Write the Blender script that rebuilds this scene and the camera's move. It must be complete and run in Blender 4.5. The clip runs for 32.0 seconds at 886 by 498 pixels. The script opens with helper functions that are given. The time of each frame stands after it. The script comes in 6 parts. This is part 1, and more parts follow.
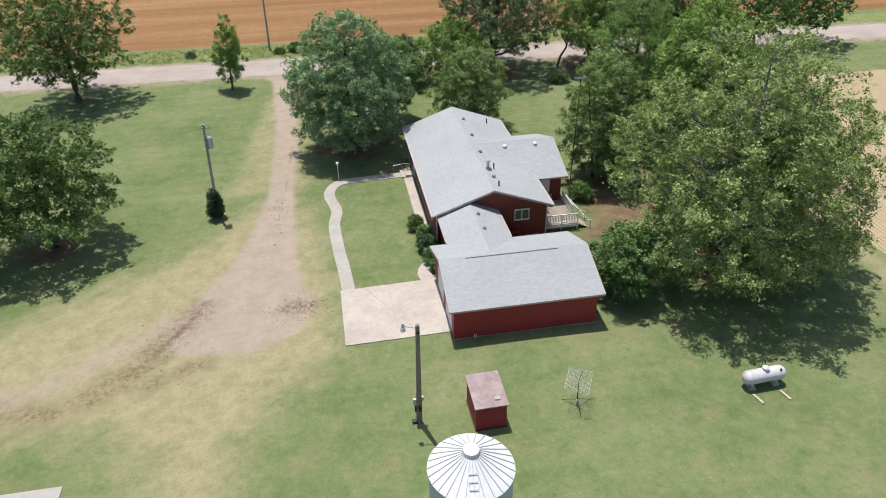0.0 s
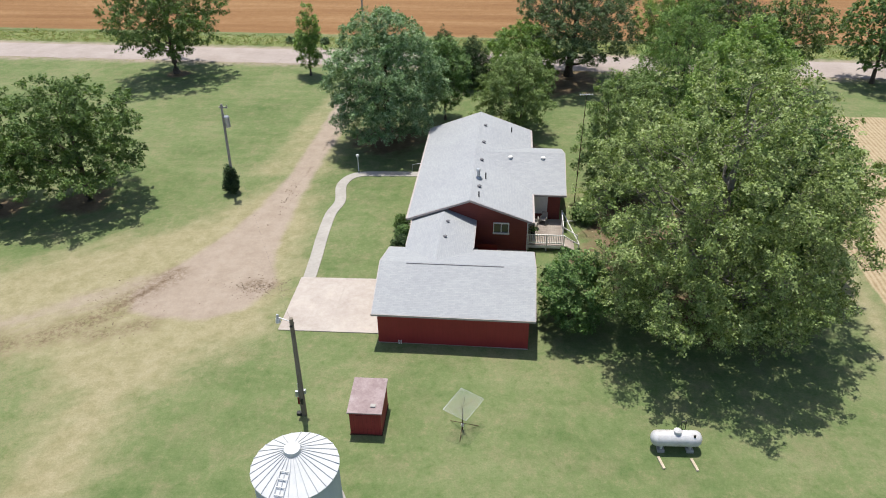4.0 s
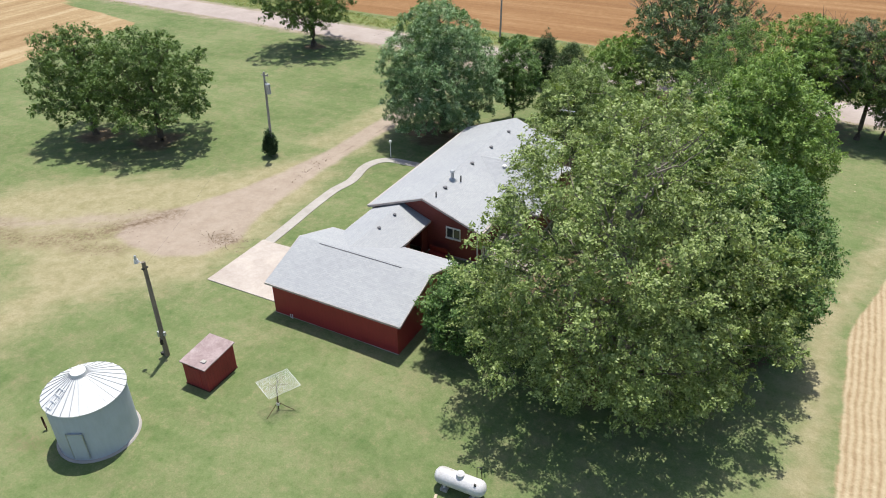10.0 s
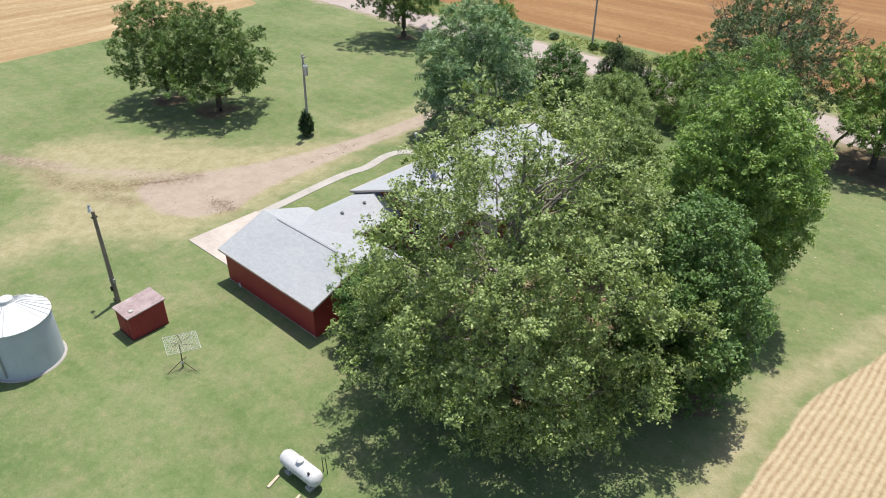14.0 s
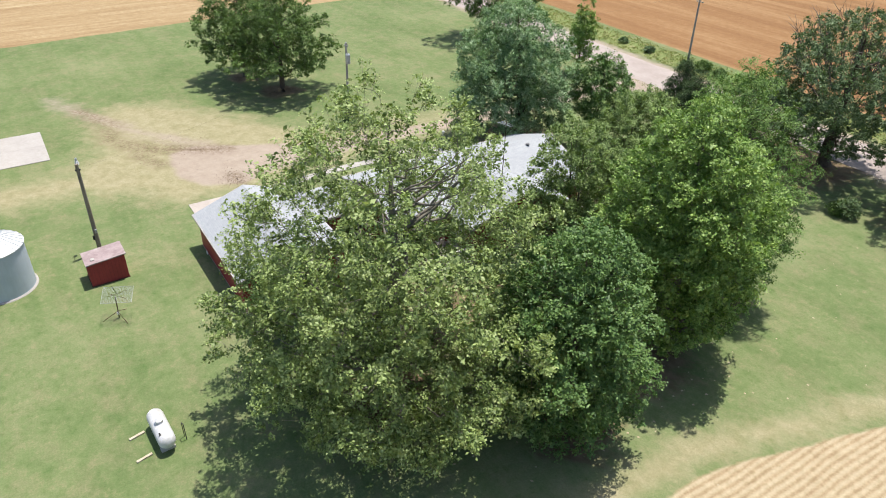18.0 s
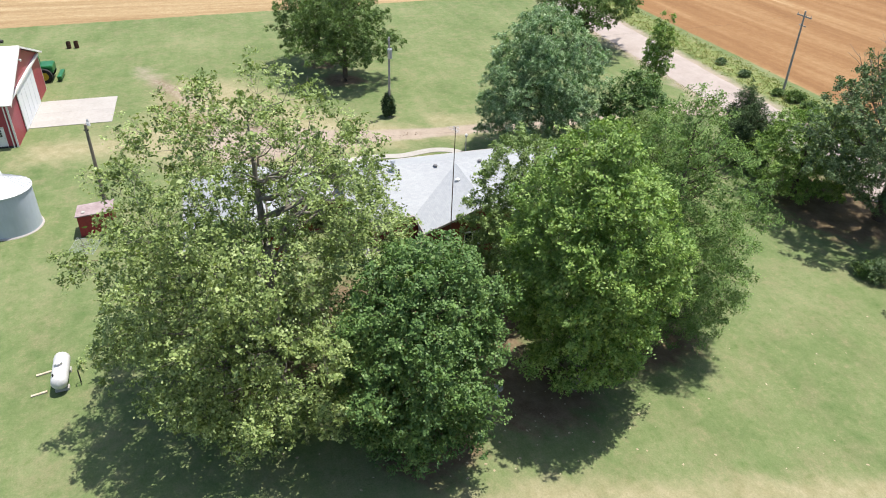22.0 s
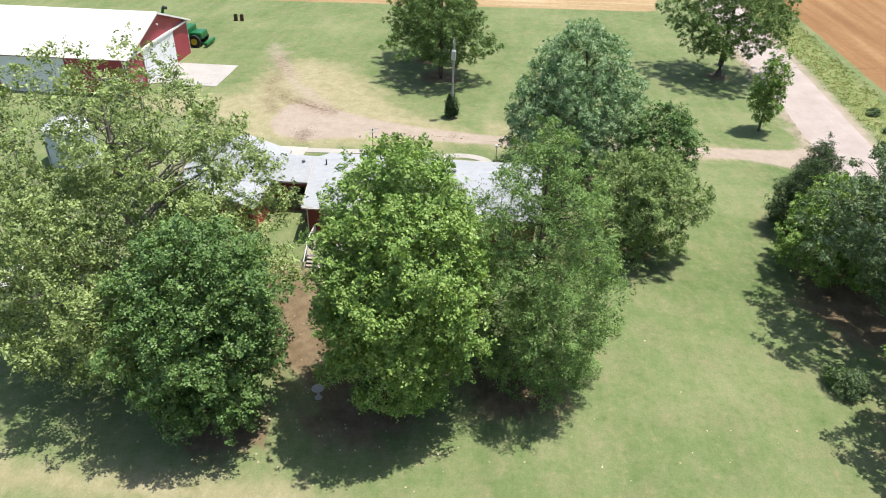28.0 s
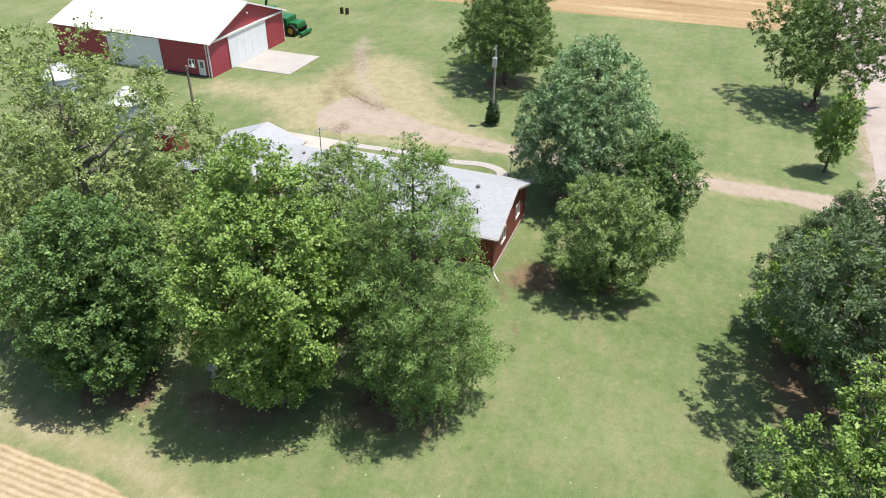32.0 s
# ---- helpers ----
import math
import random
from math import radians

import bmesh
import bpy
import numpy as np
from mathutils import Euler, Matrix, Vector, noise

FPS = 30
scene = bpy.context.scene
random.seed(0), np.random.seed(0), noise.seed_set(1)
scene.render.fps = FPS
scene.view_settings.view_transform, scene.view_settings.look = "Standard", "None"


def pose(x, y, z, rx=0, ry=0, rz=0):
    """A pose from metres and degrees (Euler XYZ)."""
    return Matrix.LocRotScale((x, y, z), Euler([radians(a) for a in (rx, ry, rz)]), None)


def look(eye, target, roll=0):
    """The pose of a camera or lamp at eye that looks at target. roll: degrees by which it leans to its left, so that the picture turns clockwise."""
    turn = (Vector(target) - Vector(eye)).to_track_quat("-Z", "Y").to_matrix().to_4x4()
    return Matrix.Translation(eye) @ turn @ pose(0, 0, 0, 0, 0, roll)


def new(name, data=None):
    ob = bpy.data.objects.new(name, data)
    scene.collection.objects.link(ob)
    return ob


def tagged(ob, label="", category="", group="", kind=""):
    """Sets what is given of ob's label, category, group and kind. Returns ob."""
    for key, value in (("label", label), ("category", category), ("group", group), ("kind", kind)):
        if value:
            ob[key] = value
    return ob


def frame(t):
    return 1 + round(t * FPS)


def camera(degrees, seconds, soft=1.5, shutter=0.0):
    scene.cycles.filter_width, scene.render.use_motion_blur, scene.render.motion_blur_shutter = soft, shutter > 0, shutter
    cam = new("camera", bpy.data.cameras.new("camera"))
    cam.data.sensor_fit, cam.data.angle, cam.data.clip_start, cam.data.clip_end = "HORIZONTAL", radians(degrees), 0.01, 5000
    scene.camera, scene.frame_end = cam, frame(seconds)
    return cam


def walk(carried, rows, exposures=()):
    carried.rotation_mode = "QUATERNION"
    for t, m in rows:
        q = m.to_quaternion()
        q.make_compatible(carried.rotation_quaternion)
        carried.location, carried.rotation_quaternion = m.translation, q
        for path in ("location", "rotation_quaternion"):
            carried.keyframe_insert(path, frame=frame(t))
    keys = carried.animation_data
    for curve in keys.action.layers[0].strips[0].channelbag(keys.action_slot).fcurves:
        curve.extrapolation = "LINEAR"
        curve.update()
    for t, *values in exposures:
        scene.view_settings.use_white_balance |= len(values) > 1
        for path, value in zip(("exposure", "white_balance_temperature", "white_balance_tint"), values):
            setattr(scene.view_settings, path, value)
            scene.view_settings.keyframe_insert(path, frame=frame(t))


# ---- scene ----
cam = camera(63.2, 32.0, soft=1.0)
# seconds, x, y, z, yaw, pitch, roll
ROWS = [
    (0.0, -1.222, -1.723, 33.117, -10.101, -32.635, 0.848),
    (1.0, 2.713, -2.117, 33.117, -6.215, -32.614, 0.850),
    (2.0, 6.668, -2.233, 33.097, -2.365, -32.575, 0.840),
    (3.0, 10.628, -2.085, 33.053, 1.460, -32.524, 0.817),
    (4.0, 14.578, -1.683, 32.984, 5.270, -32.466, 0.784),
    (5.0, 18.501, -1.041, 32.886, 9.074, -32.402, 0.740),
    (6.0, 22.373, -0.163, 32.761, 12.872, -32.338, 0.689),
    (7.0, 26.169, 0.948, 32.610, 16.663, -32.274, 0.629),
    (8.0, 29.863, 2.285, 32.437, 20.445, -32.213, 0.563),
    (9.0, 33.431, 3.847, 32.243, 24.216, -32.157, 0.491),
    (10.0, 36.862, 5.629, 32.036, 27.977, -32.106, 0.412),
    (11.0, 40.145, 7.629, 31.824, 31.731, -32.057, 0.324),
    (12.0, 43.273, 9.844, 31.613, 35.479, -32.010, 0.227),
    (13.0, 46.233, 12.270, 31.412, 39.225, -31.964, 0.118),
    (14.0, 49.017, 14.895, 31.224, 42.972, -31.919, 0.000),
    (15.0, 51.611, 17.704, 31.052, 46.726, -31.876, -0.126),
    (16.0, 54.005, 20.686, 30.900, 50.491, -31.836, -0.259),
    (17.0, 56.189, 23.824, 30.769, 54.269, -31.801, -0.396),
    (18.0, 58.159, 27.106, 30.662, 58.052, -31.771, -0.535),
    (19.0, 59.917, 30.514, 30.576, 61.824, -31.749, -0.672),
    (20.0, 61.461, 34.035, 30.513, 65.575, -31.736, -0.802),
    (21.0, 62.790, 37.651, 30.472, 69.294, -31.733, -0.923),
    (22.0, 63.899, 41.343, 30.454, 72.990, -31.740, -1.030),
    (23.0, 64.781, 45.092, 30.460, 76.672, -31.757, -1.118),
    (24.0, 65.429, 48.878, 30.490, 80.353, -31.784, -1.183),
    (25.0, 65.838, 52.685, 30.547, 84.042, -31.821, -1.223),
    (26.0, 66.000, 56.506, 30.629, 87.744, -31.868, -1.235),
    (27.0, 65.909, 60.342, 30.738, 91.464, -31.924, -1.220),
    (28.0, 65.558, 64.190, 30.874, 95.206, -31.991, -1.178),
    (29.0, 64.942, 68.050, 31.037, 98.973, -32.069, -1.108),
    (30.0, 64.061, 71.923, 31.227, 102.763, -32.158, -1.012),
    (31.0, 62.914, 75.812, 31.443, 106.573, -32.260, -0.889),
    (32.0, 61.503, 79.719, 31.682, 110.398, -32.377, -0.740),
]
walk(cam, [(t, pose(x, y, z, 90 + pitch, roll, yaw)) for t, x, y, z, yaw, pitch, roll in ROWS],
     exposures=[(0.0, 0.3), (6.0, 0.38), (13.0, 0.51), (20.0, 0.65), (26.0, 0.76), (32.0, 0.66)])

# ---- sky, sun, exposure ----
SUN = Vector((-0.075, 0.268, 1.0)).normalized()
world = bpy.data.worlds.new("world")
scene.world = world
world.use_nodes = True
sky = world.node_tree.nodes.new("ShaderNodeTexSky")
sky.sky_type, sky.sun_disc = "NISHITA", False
sky.sun_elevation = math.asin(SUN.z)
sky.sun_rotation = math.atan2(SUN.x, SUN.y)
sky.air_density, sky.dust_density = 1.0, 1.6
back = world.node_tree.nodes["Background"]
back.inputs["Strength"].default_value = 0.115
world.node_tree.links.new(sky.outputs["Color"], back.inputs["Color"])
lamp = new("sun", bpy.data.lights.new("sun", "SUN"))
lamp.data.energy, lamp.data.angle, lamp.data.color = 4.5, radians(0.53), (1.0, 0.95, 0.87)
lamp.matrix_world = look(SUN * 300, (0, 0, 0))


# ---- materials ----
def node(tree, kind, **inputs):
    n = tree.nodes.new("ShaderNode" + kind)
    for key, value in inputs.items():
        n.inputs[key.replace("_", " ")].default_value = value
    return n


def ramp(tree, fac, stops):
    n = tree.nodes.new("ShaderNodeValToRGB")
    while len(n.color_ramp.elements) < len(stops):
        n.color_ramp.elements.new(0.5)
    for e, (p, c) in zip(n.color_ramp.elements, stops):
        e.position, e.color = p, (*c, 1) if len(c) == 3 else c
    tree.links.new(fac, n.inputs["Fac"])
    return n.outputs["Color"]


def mix(tree, fac, a, b, blend="MIX"):
    n = tree.nodes.new("ShaderNodeMix")
    n.data_type, n.blend_type = "RGBA", blend
    for s, v in ((0, fac), (6, a), (7, b)):
        if isinstance(v, bpy.types.NodeSocket):
            tree.links.new(v, n.inputs[s])
        else:
            n.inputs[s].default_value = v if s == 0 else (*v, 1)
    return n.outputs[2]


def maths(tree, op, a, b=0.0, c=0.0, clamp=False):
    n = tree.nodes.new("ShaderNodeMath")
    n.operation, n.use_clamp = op, clamp
    for s, v in enumerate((a, b, c)):
        if isinstance(v, bpy.types.NodeSocket):
            tree.links.new(v, n.inputs[s])
        else:
            n.inputs[s].default_value = v
    return n.outputs[0]


def noise_of(tree, scale, detail=4.0, rough=0.6, where=None, stretch=None):
    n = node(tree, "TexNoise", Scale=scale, Detail=detail, Roughness=rough)
    if where is None:
        where = tree.nodes.new("ShaderNodeTexCoord").outputs["Object"]
    if stretch:
        m = tree.nodes.new("ShaderNodeMapping")
        m.inputs["Scale"].default_value = stretch
        tree.links.new(where, m.inputs["Vector"])
        where = m.outputs[0]
    tree.links.new(where, n.inputs["Vector"])
    return n.outputs["Fac"]


def bump(tree, shader, height, strength=0.3, distance=0.02):
    b = node(tree, "Bump", Strength=strength, Distance=distance)
    tree.links.new(height, b.inputs["Height"])
    tree.links.new(b.outputs[0], shader.inputs["Normal"])


def fresh(name):
    m = bpy.data.materials.new(name)
    m.use_nodes = True
    t = m.node_tree
    return m, t, t.nodes["Principled BSDF"]


def surface(name, light, dark, rough=0.8, metal=0.0, grain=6.0, patch=0.7, relief=0.2, stretch=None, spec=0.4, vary=0.0, stain=None):
    """A worn surface: two colours mixed by coarse and fine noise, with fine relief."""
    m, t, s = fresh(name)
    a = noise_of(t, patch, 5, 0.65)
    b = noise_of(t, grain, 6, 0.7, stretch=stretch)
    f = maths(t, "ADD", maths(t, "MULTIPLY", a, 0.55), maths(t, "MULTIPLY", b, 0.45))
    col = ramp(t, f, [(0.36, dark), (0.62, light)])
    if stain:
        c = noise_of(t, patch * 0.6, 6, 0.75, stretch=stretch)
        col = mix(t, ramp(t, c, [(0.52, (0, 0, 0)), (0.7, (1, 1, 1))]), col, stain)
    if vary:
        r = t.nodes.new("ShaderNodeObjectInfo").outputs["Random"]
        g = maths(t, "MULTIPLY_ADD", r, vary * 2, 1 - vary)
        n = t.nodes.new("ShaderNodeMix")
        n.data_type, n.blend_type = "RGBA", "MULTIPLY"
        n.inputs[0].default_value = 1
        t.links.new(col, n.inputs[6])
        t.links.new(g, n.inputs[7])
        col = n.outputs[2]
    t.links.new(col, s.inputs["Base Color"])
    s.inputs["Roughness"].default_value, s.inputs["Metallic"].default_value = rough, metal
    s.inputs["Specular IOR Level"].default_value = spec
    if relief:
        bump(t, s, b, relief, 0.02)
    return m


def shingle(name, light, dark, along):
    """Asphalt shingles: courses 0.14 m deep across the slope, with tabs of uneven tone. along: 0 when the ridge runs along x, 1 along y."""
    m, t, s = fresh(name)
    where = t.nodes.new("ShaderNodeTexCoord").outputs["Object"]
    turn = t.nodes.new("ShaderNodeMapping")
    turn.inputs["Rotation"].default_value[2] = radians(90) if along else 0
    t.links.new(where, turn.inputs["Vector"])
    brick = node(t, "TexBrick", Scale=1.0, Mortar_Size=0.006)
    brick.inputs["Brick Width"].default_value, brick.inputs["Row Height"].default_value = 0.33, 0.135
    brick.inputs["Color1"].default_value, brick.inputs["Color2"].default_value = (*light, 1), (*dark, 1)
    brick.inputs["Mortar"].default_value = (*[c * 0.72 for c in dark], 1)
    t.links.new(turn.outputs[0], brick.inputs["Vector"])
    streak = noise_of(t, 1.6, 6, 0.7, turn.outputs[0], (1.2, 1.6, 1))
    patch = noise_of(t, 0.25, 4, 0.6)
    col = mix(t, 0.42, brick.outputs["Color"], ramp(t, streak, [(0.3, dark), (0.7, light)]))
    col = mix(t, 1.0, col, ramp(t, patch, [(0.3, (0.9, 0.9, 0.92)), (0.7, (1, 1, 1))]), "MULTIPLY")
    t.links.new(col, s.inputs["Base Color"])
    s.inputs["Roughness"].default_value = 0.75
    bump(t, s, brick.outputs["Fac"], -0.25, 0.01)
    return m


def lap(name, light, dark, pitch=0.2, rough=0.7, upright=False, worn=None, groove=0.45):
    """Painted boards: laps every pitch metres up the wall (or grooves along it), with faded paint."""
    m, t, s = fresh(name)
    where = t.nodes.new("ShaderNodeTexCoord").outputs["Object"]
    sep = t.nodes.new("ShaderNodeSeparateXYZ")
    t.links.new(where, sep.inputs[0])
    axis = maths(t, "ADD", sep.outputs[0], sep.outputs[1]) if upright else sep.outputs[2]
    saw = maths(t, "FRACT", maths(t, "DIVIDE", axis, pitch))
    a = noise_of(t, 0.5, 5, 0.65, where)
    b = noise_of(t, 9, 5, 0.7, where, (1, 1, 0.12) if upright else (0.15, 0.15, 1.6))
    f = maths(t, "ADD", maths(t, "MULTIPLY", a, 0.6), maths(t, "MULTIPLY", b, 0.4))
    col = ramp(t, f, [(0.35, dark), (0.65, light)])
    if worn:
        c = noise_of(t, 1.3, 6, 0.8, where, (1, 1, 2.5))
        col = mix(t, ramp(t, c, [(0.58, (0, 0, 0)), (0.7, (1, 1, 1))]), col, worn)
    gap = maths(t, "LESS_THAN", saw, 0.07)
    col = mix(t, maths(t, "MULTIPLY", gap, groove), col, tuple(c * 0.35 for c in dark))
    t.links.new(col, s.inputs["Base Color"])
    s.inputs["Roughness"].default_value = rough
    bump(t, s, saw, 0.78 * groove, 0.02)
    return m


def leaves(name, tones, shine=0.45, through_=0.3):
    """Foliage: every leaf and every sprig has its own tone, a soft gloss, and lets light through."""
    m, t, s = fresh(name)
    r = t.nodes.new("ShaderNodeNewGeometry").outputs["Random Per Island"]
    big = noise_of(t, 0.35, 3, 0.6)
    sprig = noise_of(t, 1.7, 2, 0.5)
    f = maths(t, "ADD", maths(t, "MULTIPLY", r, 0.25), maths(t, "ADD", maths(t, "MULTIPLY", sprig, 0.48), maths(t, "MULTIPLY", big, 0.27)))
    n = len(tones)
    col = ramp(t, f, [(0.34 + 0.32 * i / (n - 1), c) for i, c in enumerate(tones)])
    t.links.new(col, s.inputs["Base Color"])
    s.inputs["Roughness"].default_value = shine + 0.1
    s.inputs["Specular IOR Level"].default_value = 0.3
    tr = t.nodes.new("ShaderNodeBsdfTranslucent")
    t.links.new(mix(t, 1.0, col, (1.25, 1.35, 0.6), "MULTIPLY"), tr.inputs["Color"])
    mx = t.nodes.new("ShaderNodeMixShader")
    mx.inputs[0].default_value = through_
    t.links.new(s.outputs[0], mx.inputs[1])
    t.links.new(tr.outputs[0], mx.inputs[2])
    t.links.new(mx.outputs[0], t.nodes["Material Output"].inputs["Surface"])
    return m


def attr(t, name):
    a = t.nodes.new("ShaderNodeAttribute")
    a.attribute_name = name
    return a.outputs["Fac"]


def earth(name):
    """Mown grass, straw, bare soil and three stubble fields on one sheet, by masks with ragged edges."""
    m, t, s = fresh(name)
    where = t.nodes.new("ShaderNodeTexCoord").outputs["Object"]
    n1 = noise_of(t, 0.09, 5, 0.6, where)
    n2 = noise_of(t, 0.8, 6, 0.7, where)
    n3 = noise_of(t, 9.0, 4, 0.75, where)
    n4 = noise_of(t, 0.35, 6, 0.75, where)
    n5 = noise_of(t, 2.4, 6, 0.8, where)
    turned = t.nodes.new("ShaderNodeMapping")
    turned.inputs["Rotation"].default_value = (0, 0, radians(-38))
    t.links.new(where, turned.inputs["Vector"])
    drag = noise_of(t, 0.55, 5, 0.7, turned.outputs[0], (0.22, 1.0, 1))
    mow = noise_of(t, 0.5, 4, 0.6, where, (0.15, 1.0, 1))
    g = maths(t, "ADD", maths(t, "MULTIPLY", n1, 0.5), maths(t, "ADD", maths(t, "MULTIPLY", n2, 0.28), maths(t, "MULTIPLY", mow, 0.22)))
    grass = ramp(t, g, [(0.36, (0.082, 0.126, 0.047)), (0.5, (0.132, 0.17, 0.075)), (0.64, (0.192, 0.21, 0.112))])
    grass = mix(t, ramp(t, n4, [(0.47, (0, 0, 0)), (0.7, (0.5, 0.5, 0.5))]), grass, (0.215, 0.188, 0.12))
    fleck = maths(t, "ADD", maths(t, "MULTIPLY", n5, 0.6), maths(t, "MULTIPLY", n2, 0.4))
    grass = mix(t, ramp(t, fleck, [(0.52, (0, 0, 0)), (0.66, (0.5, 0.5, 0.5))]), grass, (0.225, 0.185, 0.115))
    grass = mix(t, ramp(t, fleck, [(0.34, (0.55, 0.55, 0.55)), (0.46, (0, 0, 0))]), grass, (0.085, 0.15, 0.045))
    fine = mix(t, 1.0, ramp(t, n3, [(0.25, (0.8, 0.82, 0.75)), (0.75, (1.15, 1.14, 1.1))]), ramp(t, n5, [(0.3, (0.86, 0.88, 0.83)), (0.5, (1.0, 1.0, 1.0)), (0.7, (1.1, 1.09, 1.1))]), "MULTIPLY")
    grass = mix(t, 1.0, grass, fine, "MULTIPLY")
    ragged = maths(t, "ADD", maths(t, "MULTIPLY", maths(t, "SUBTRACT", n4, 0.5), 0.7), maths(t, "MULTIPLY", maths(t, "SUBTRACT", drag, 0.5), 0.9))

    def mask(name, low=0.35, high=0.65, rag=1.0):
        a = maths(t, "ADD", attr(t, name), maths(t, "MULTIPLY", ragged, rag))
        k = t.nodes.new("ShaderNodeMapRange")
        k.interpolation_type = "SMOOTHSTEP"
        k.inputs["From Min"].default_value, k.inputs["From Max"].default_value = low, high
        t.links.new(a, k.inputs["Value"])
        return k.outputs[0]

    straw = mix(t, 1.0, ramp(t, n2, [(0.25, (0.2, 0.185, 0.1)), (0.52, (0.272, 0.245, 0.155)), (0.78, (0.33, 0.295, 0.205))]), fine, "MULTIPLY")
    calm = ramp(t, maths(t, "ADD", maths(t, "MULTIPLY", n3, 0.5), maths(t, "MULTIPLY", n5, 0.5)), [(0.3, (0.88, 0.87, 0.86)), (0.7, (1.1, 1.1, 1.1))])
    soil = mix(t, 1.0, ramp(t, n2, [(0.25, (0.258, 0.21, 0.166)), (0.55, (0.312, 0.26, 0.211)), (0.8, (0.346, 0.297, 0.248))]), calm, "MULTIPLY")
    dark = mix(t, 1.0, ramp(t, n2, [(0.3, (0.087, 0.057, 0.037)), (0.7, (0.181, 0.134, 0.094))]), fine, "MULTIPLY")
    litter = mix(t, 1.0, ramp(t, n2, [(0.3, (0.105, 0.074, 0.048)), (0.7, (0.2, 0.15, 0.1))]), fine, "MULTIPLY")
    col = mix(t, mask("dry", 0.15, 0.9, 0.8), grass, straw)
    col = mix(t, mask("soil", 0.38, 0.78, 0.55), col, soil)
    col = mix(t, mask("rut", 0.3, 0.9, 1.1), col, dark)
    speck = ramp(t, maths(t, "ADD", maths(t, "MULTIPLY", n5, 0.7), maths(t, "MULTIPLY", n3, 0.3)), [(0.44, (0, 0, 0)), (0.56, (0.9, 0.9, 0.9))])
    col = mix(t, maths(t, "MULTIPLY", speck, mask("churn", 0.1, 0.9, 0.6)), col, dark)
    col = mix(t, mask("litter", 0.35, 0.75), col, litter)
    col = mix(t, mask("ditch", 0.35, 0.75), col, ramp(t, n2, [(0.3, (0.1, 0.15, 0.045)), (0.52, (0.17, 0.2, 0.075)), (0.72, (0.27, 0.235, 0.14))]))
    # stubble fields, with drill rows and combine passes
    sep = t.nodes.new("ShaderNodeSeparateXYZ")
    t.links.new(where, sep.inputs[0])
    bend = maths(t, "MULTIPLY", maths(t, "SUBTRACT", n1, 0.5), 0.9)

    def rows(axis, width, soft):
        w = maths(t, "SINE", maths(t, "MULTIPLY", maths(t, "ADD", sep.outputs[axis], bend), 6.2832 / width))
        return maths(t, "MULTIPLY_ADD", w, soft, 0.5)

    passes_n = noise_of(t, 0.22, 5, 0.65, where, (0.06, 1.0, 1))
    north = ramp(t, maths(t, "ADD", maths(t, "MULTIPLY", passes_n, 0.75), maths(t, "MULTIPLY", n2, 0.25)), [(0.34, (0.165, 0.086, 0.041)), (0.5, (0.222, 0.122, 0.06)), (0.62, (0.28, 0.172, 0.092)), (0.72, (0.37, 0.27, 0.165))])
    passes_w = noise_of(t, 0.3, 5, 0.65, where, (1.0, 0.08, 1))
    west = ramp(t, maths(t, "ADD", maths(t, "MULTIPLY", passes_w, 0.7), maths(t, "MULTIPLY", n2, 0.3)), [(0.36, (0.225, 0.145, 0.08)), (0.52, (0.305, 0.22, 0.13)), (0.64, (0.385, 0.305, 0.2))])
    east = ramp(t, maths(t, "ADD", maths(t, "MULTIPLY", rows(0, 0.42, 0.5), 0.24), maths(t, "MULTIPLY", maths(t, "ADD", maths(t, "MULTIPLY", n2, 0.5), maths(t, "MULTIPLY", n5, 0.5)), 0.76)), [(0.28, (0.245, 0.172, 0.11)), (0.45, (0.325, 0.253, 0.168)), (0.7, (0.405, 0.338, 0.243))])
    for k, c in (("north", north), ("west", west), ("east", east)):
        col = mix(t, mask(k, 0.42, 0.58, 0.35), col, mix(t, 1.0, c, fine, "MULTIPLY"))
    t.links.new(col, s.inputs["Base Color"])
    s.inputs["Roughness"].default_value, s.inputs["Specular IOR Level"].default_value = 0.95, 0.1
    bump(t, s, maths(t, "ADD", n3, maths(t, "MULTIPLY", n2, 1.5)), 0.5, 0.06)
    return m


EARTH = earth("earth")
GRAVEL = surface("gravel", (0.36, 0.315, 0.29), (0.275, 0.232, 0.21), 0.95, grain=5, patch=0.25, relief=0.4, stretch=(0.3, 1.5, 1), spec=0.15)
CONCRETE = surface("concrete", (0.42, 0.378, 0.342), (0.325, 0.282, 0.25), 0.85, grain=3, patch=0.5, relief=0.15, stain=(0.45, 0.4, 0.355))
WALK = surface("walk_concrete", (0.36, 0.342, 0.315), (0.275, 0.257, 0.232), 0.85, grain=4, patch=0.6, relief=0.15)
PALE = surface("new_concrete", (0.36, 0.34, 0.32), (0.295, 0.275, 0.255), 0.85, grain=3, patch=0.4, relief=0.1)
ROOF_X = shingle("shingle_x", (0.345, 0.36, 0.374), (0.275, 0.29, 0.306), 0)
ROOF_Y = shingle("shingle_y", (0.35, 0.366, 0.38), (0.29, 0.305, 0.322), 1)
HOUSE_RED = lap("house_siding", (0.2, 0.042, 0.032), (0.14, 0.028, 0.022), 0.22)
GARAGE_RED = lap("garage_siding", (0.285, 0.028, 0.028), (0.225, 0.02, 0.021), 0.3, 0.6, True, groove=0.12)
BARN_RED = lap("barn_metal", (0.33, 0.04, 0.065), (0.255, 0.028, 0.048), 0.25, 0.5, True)
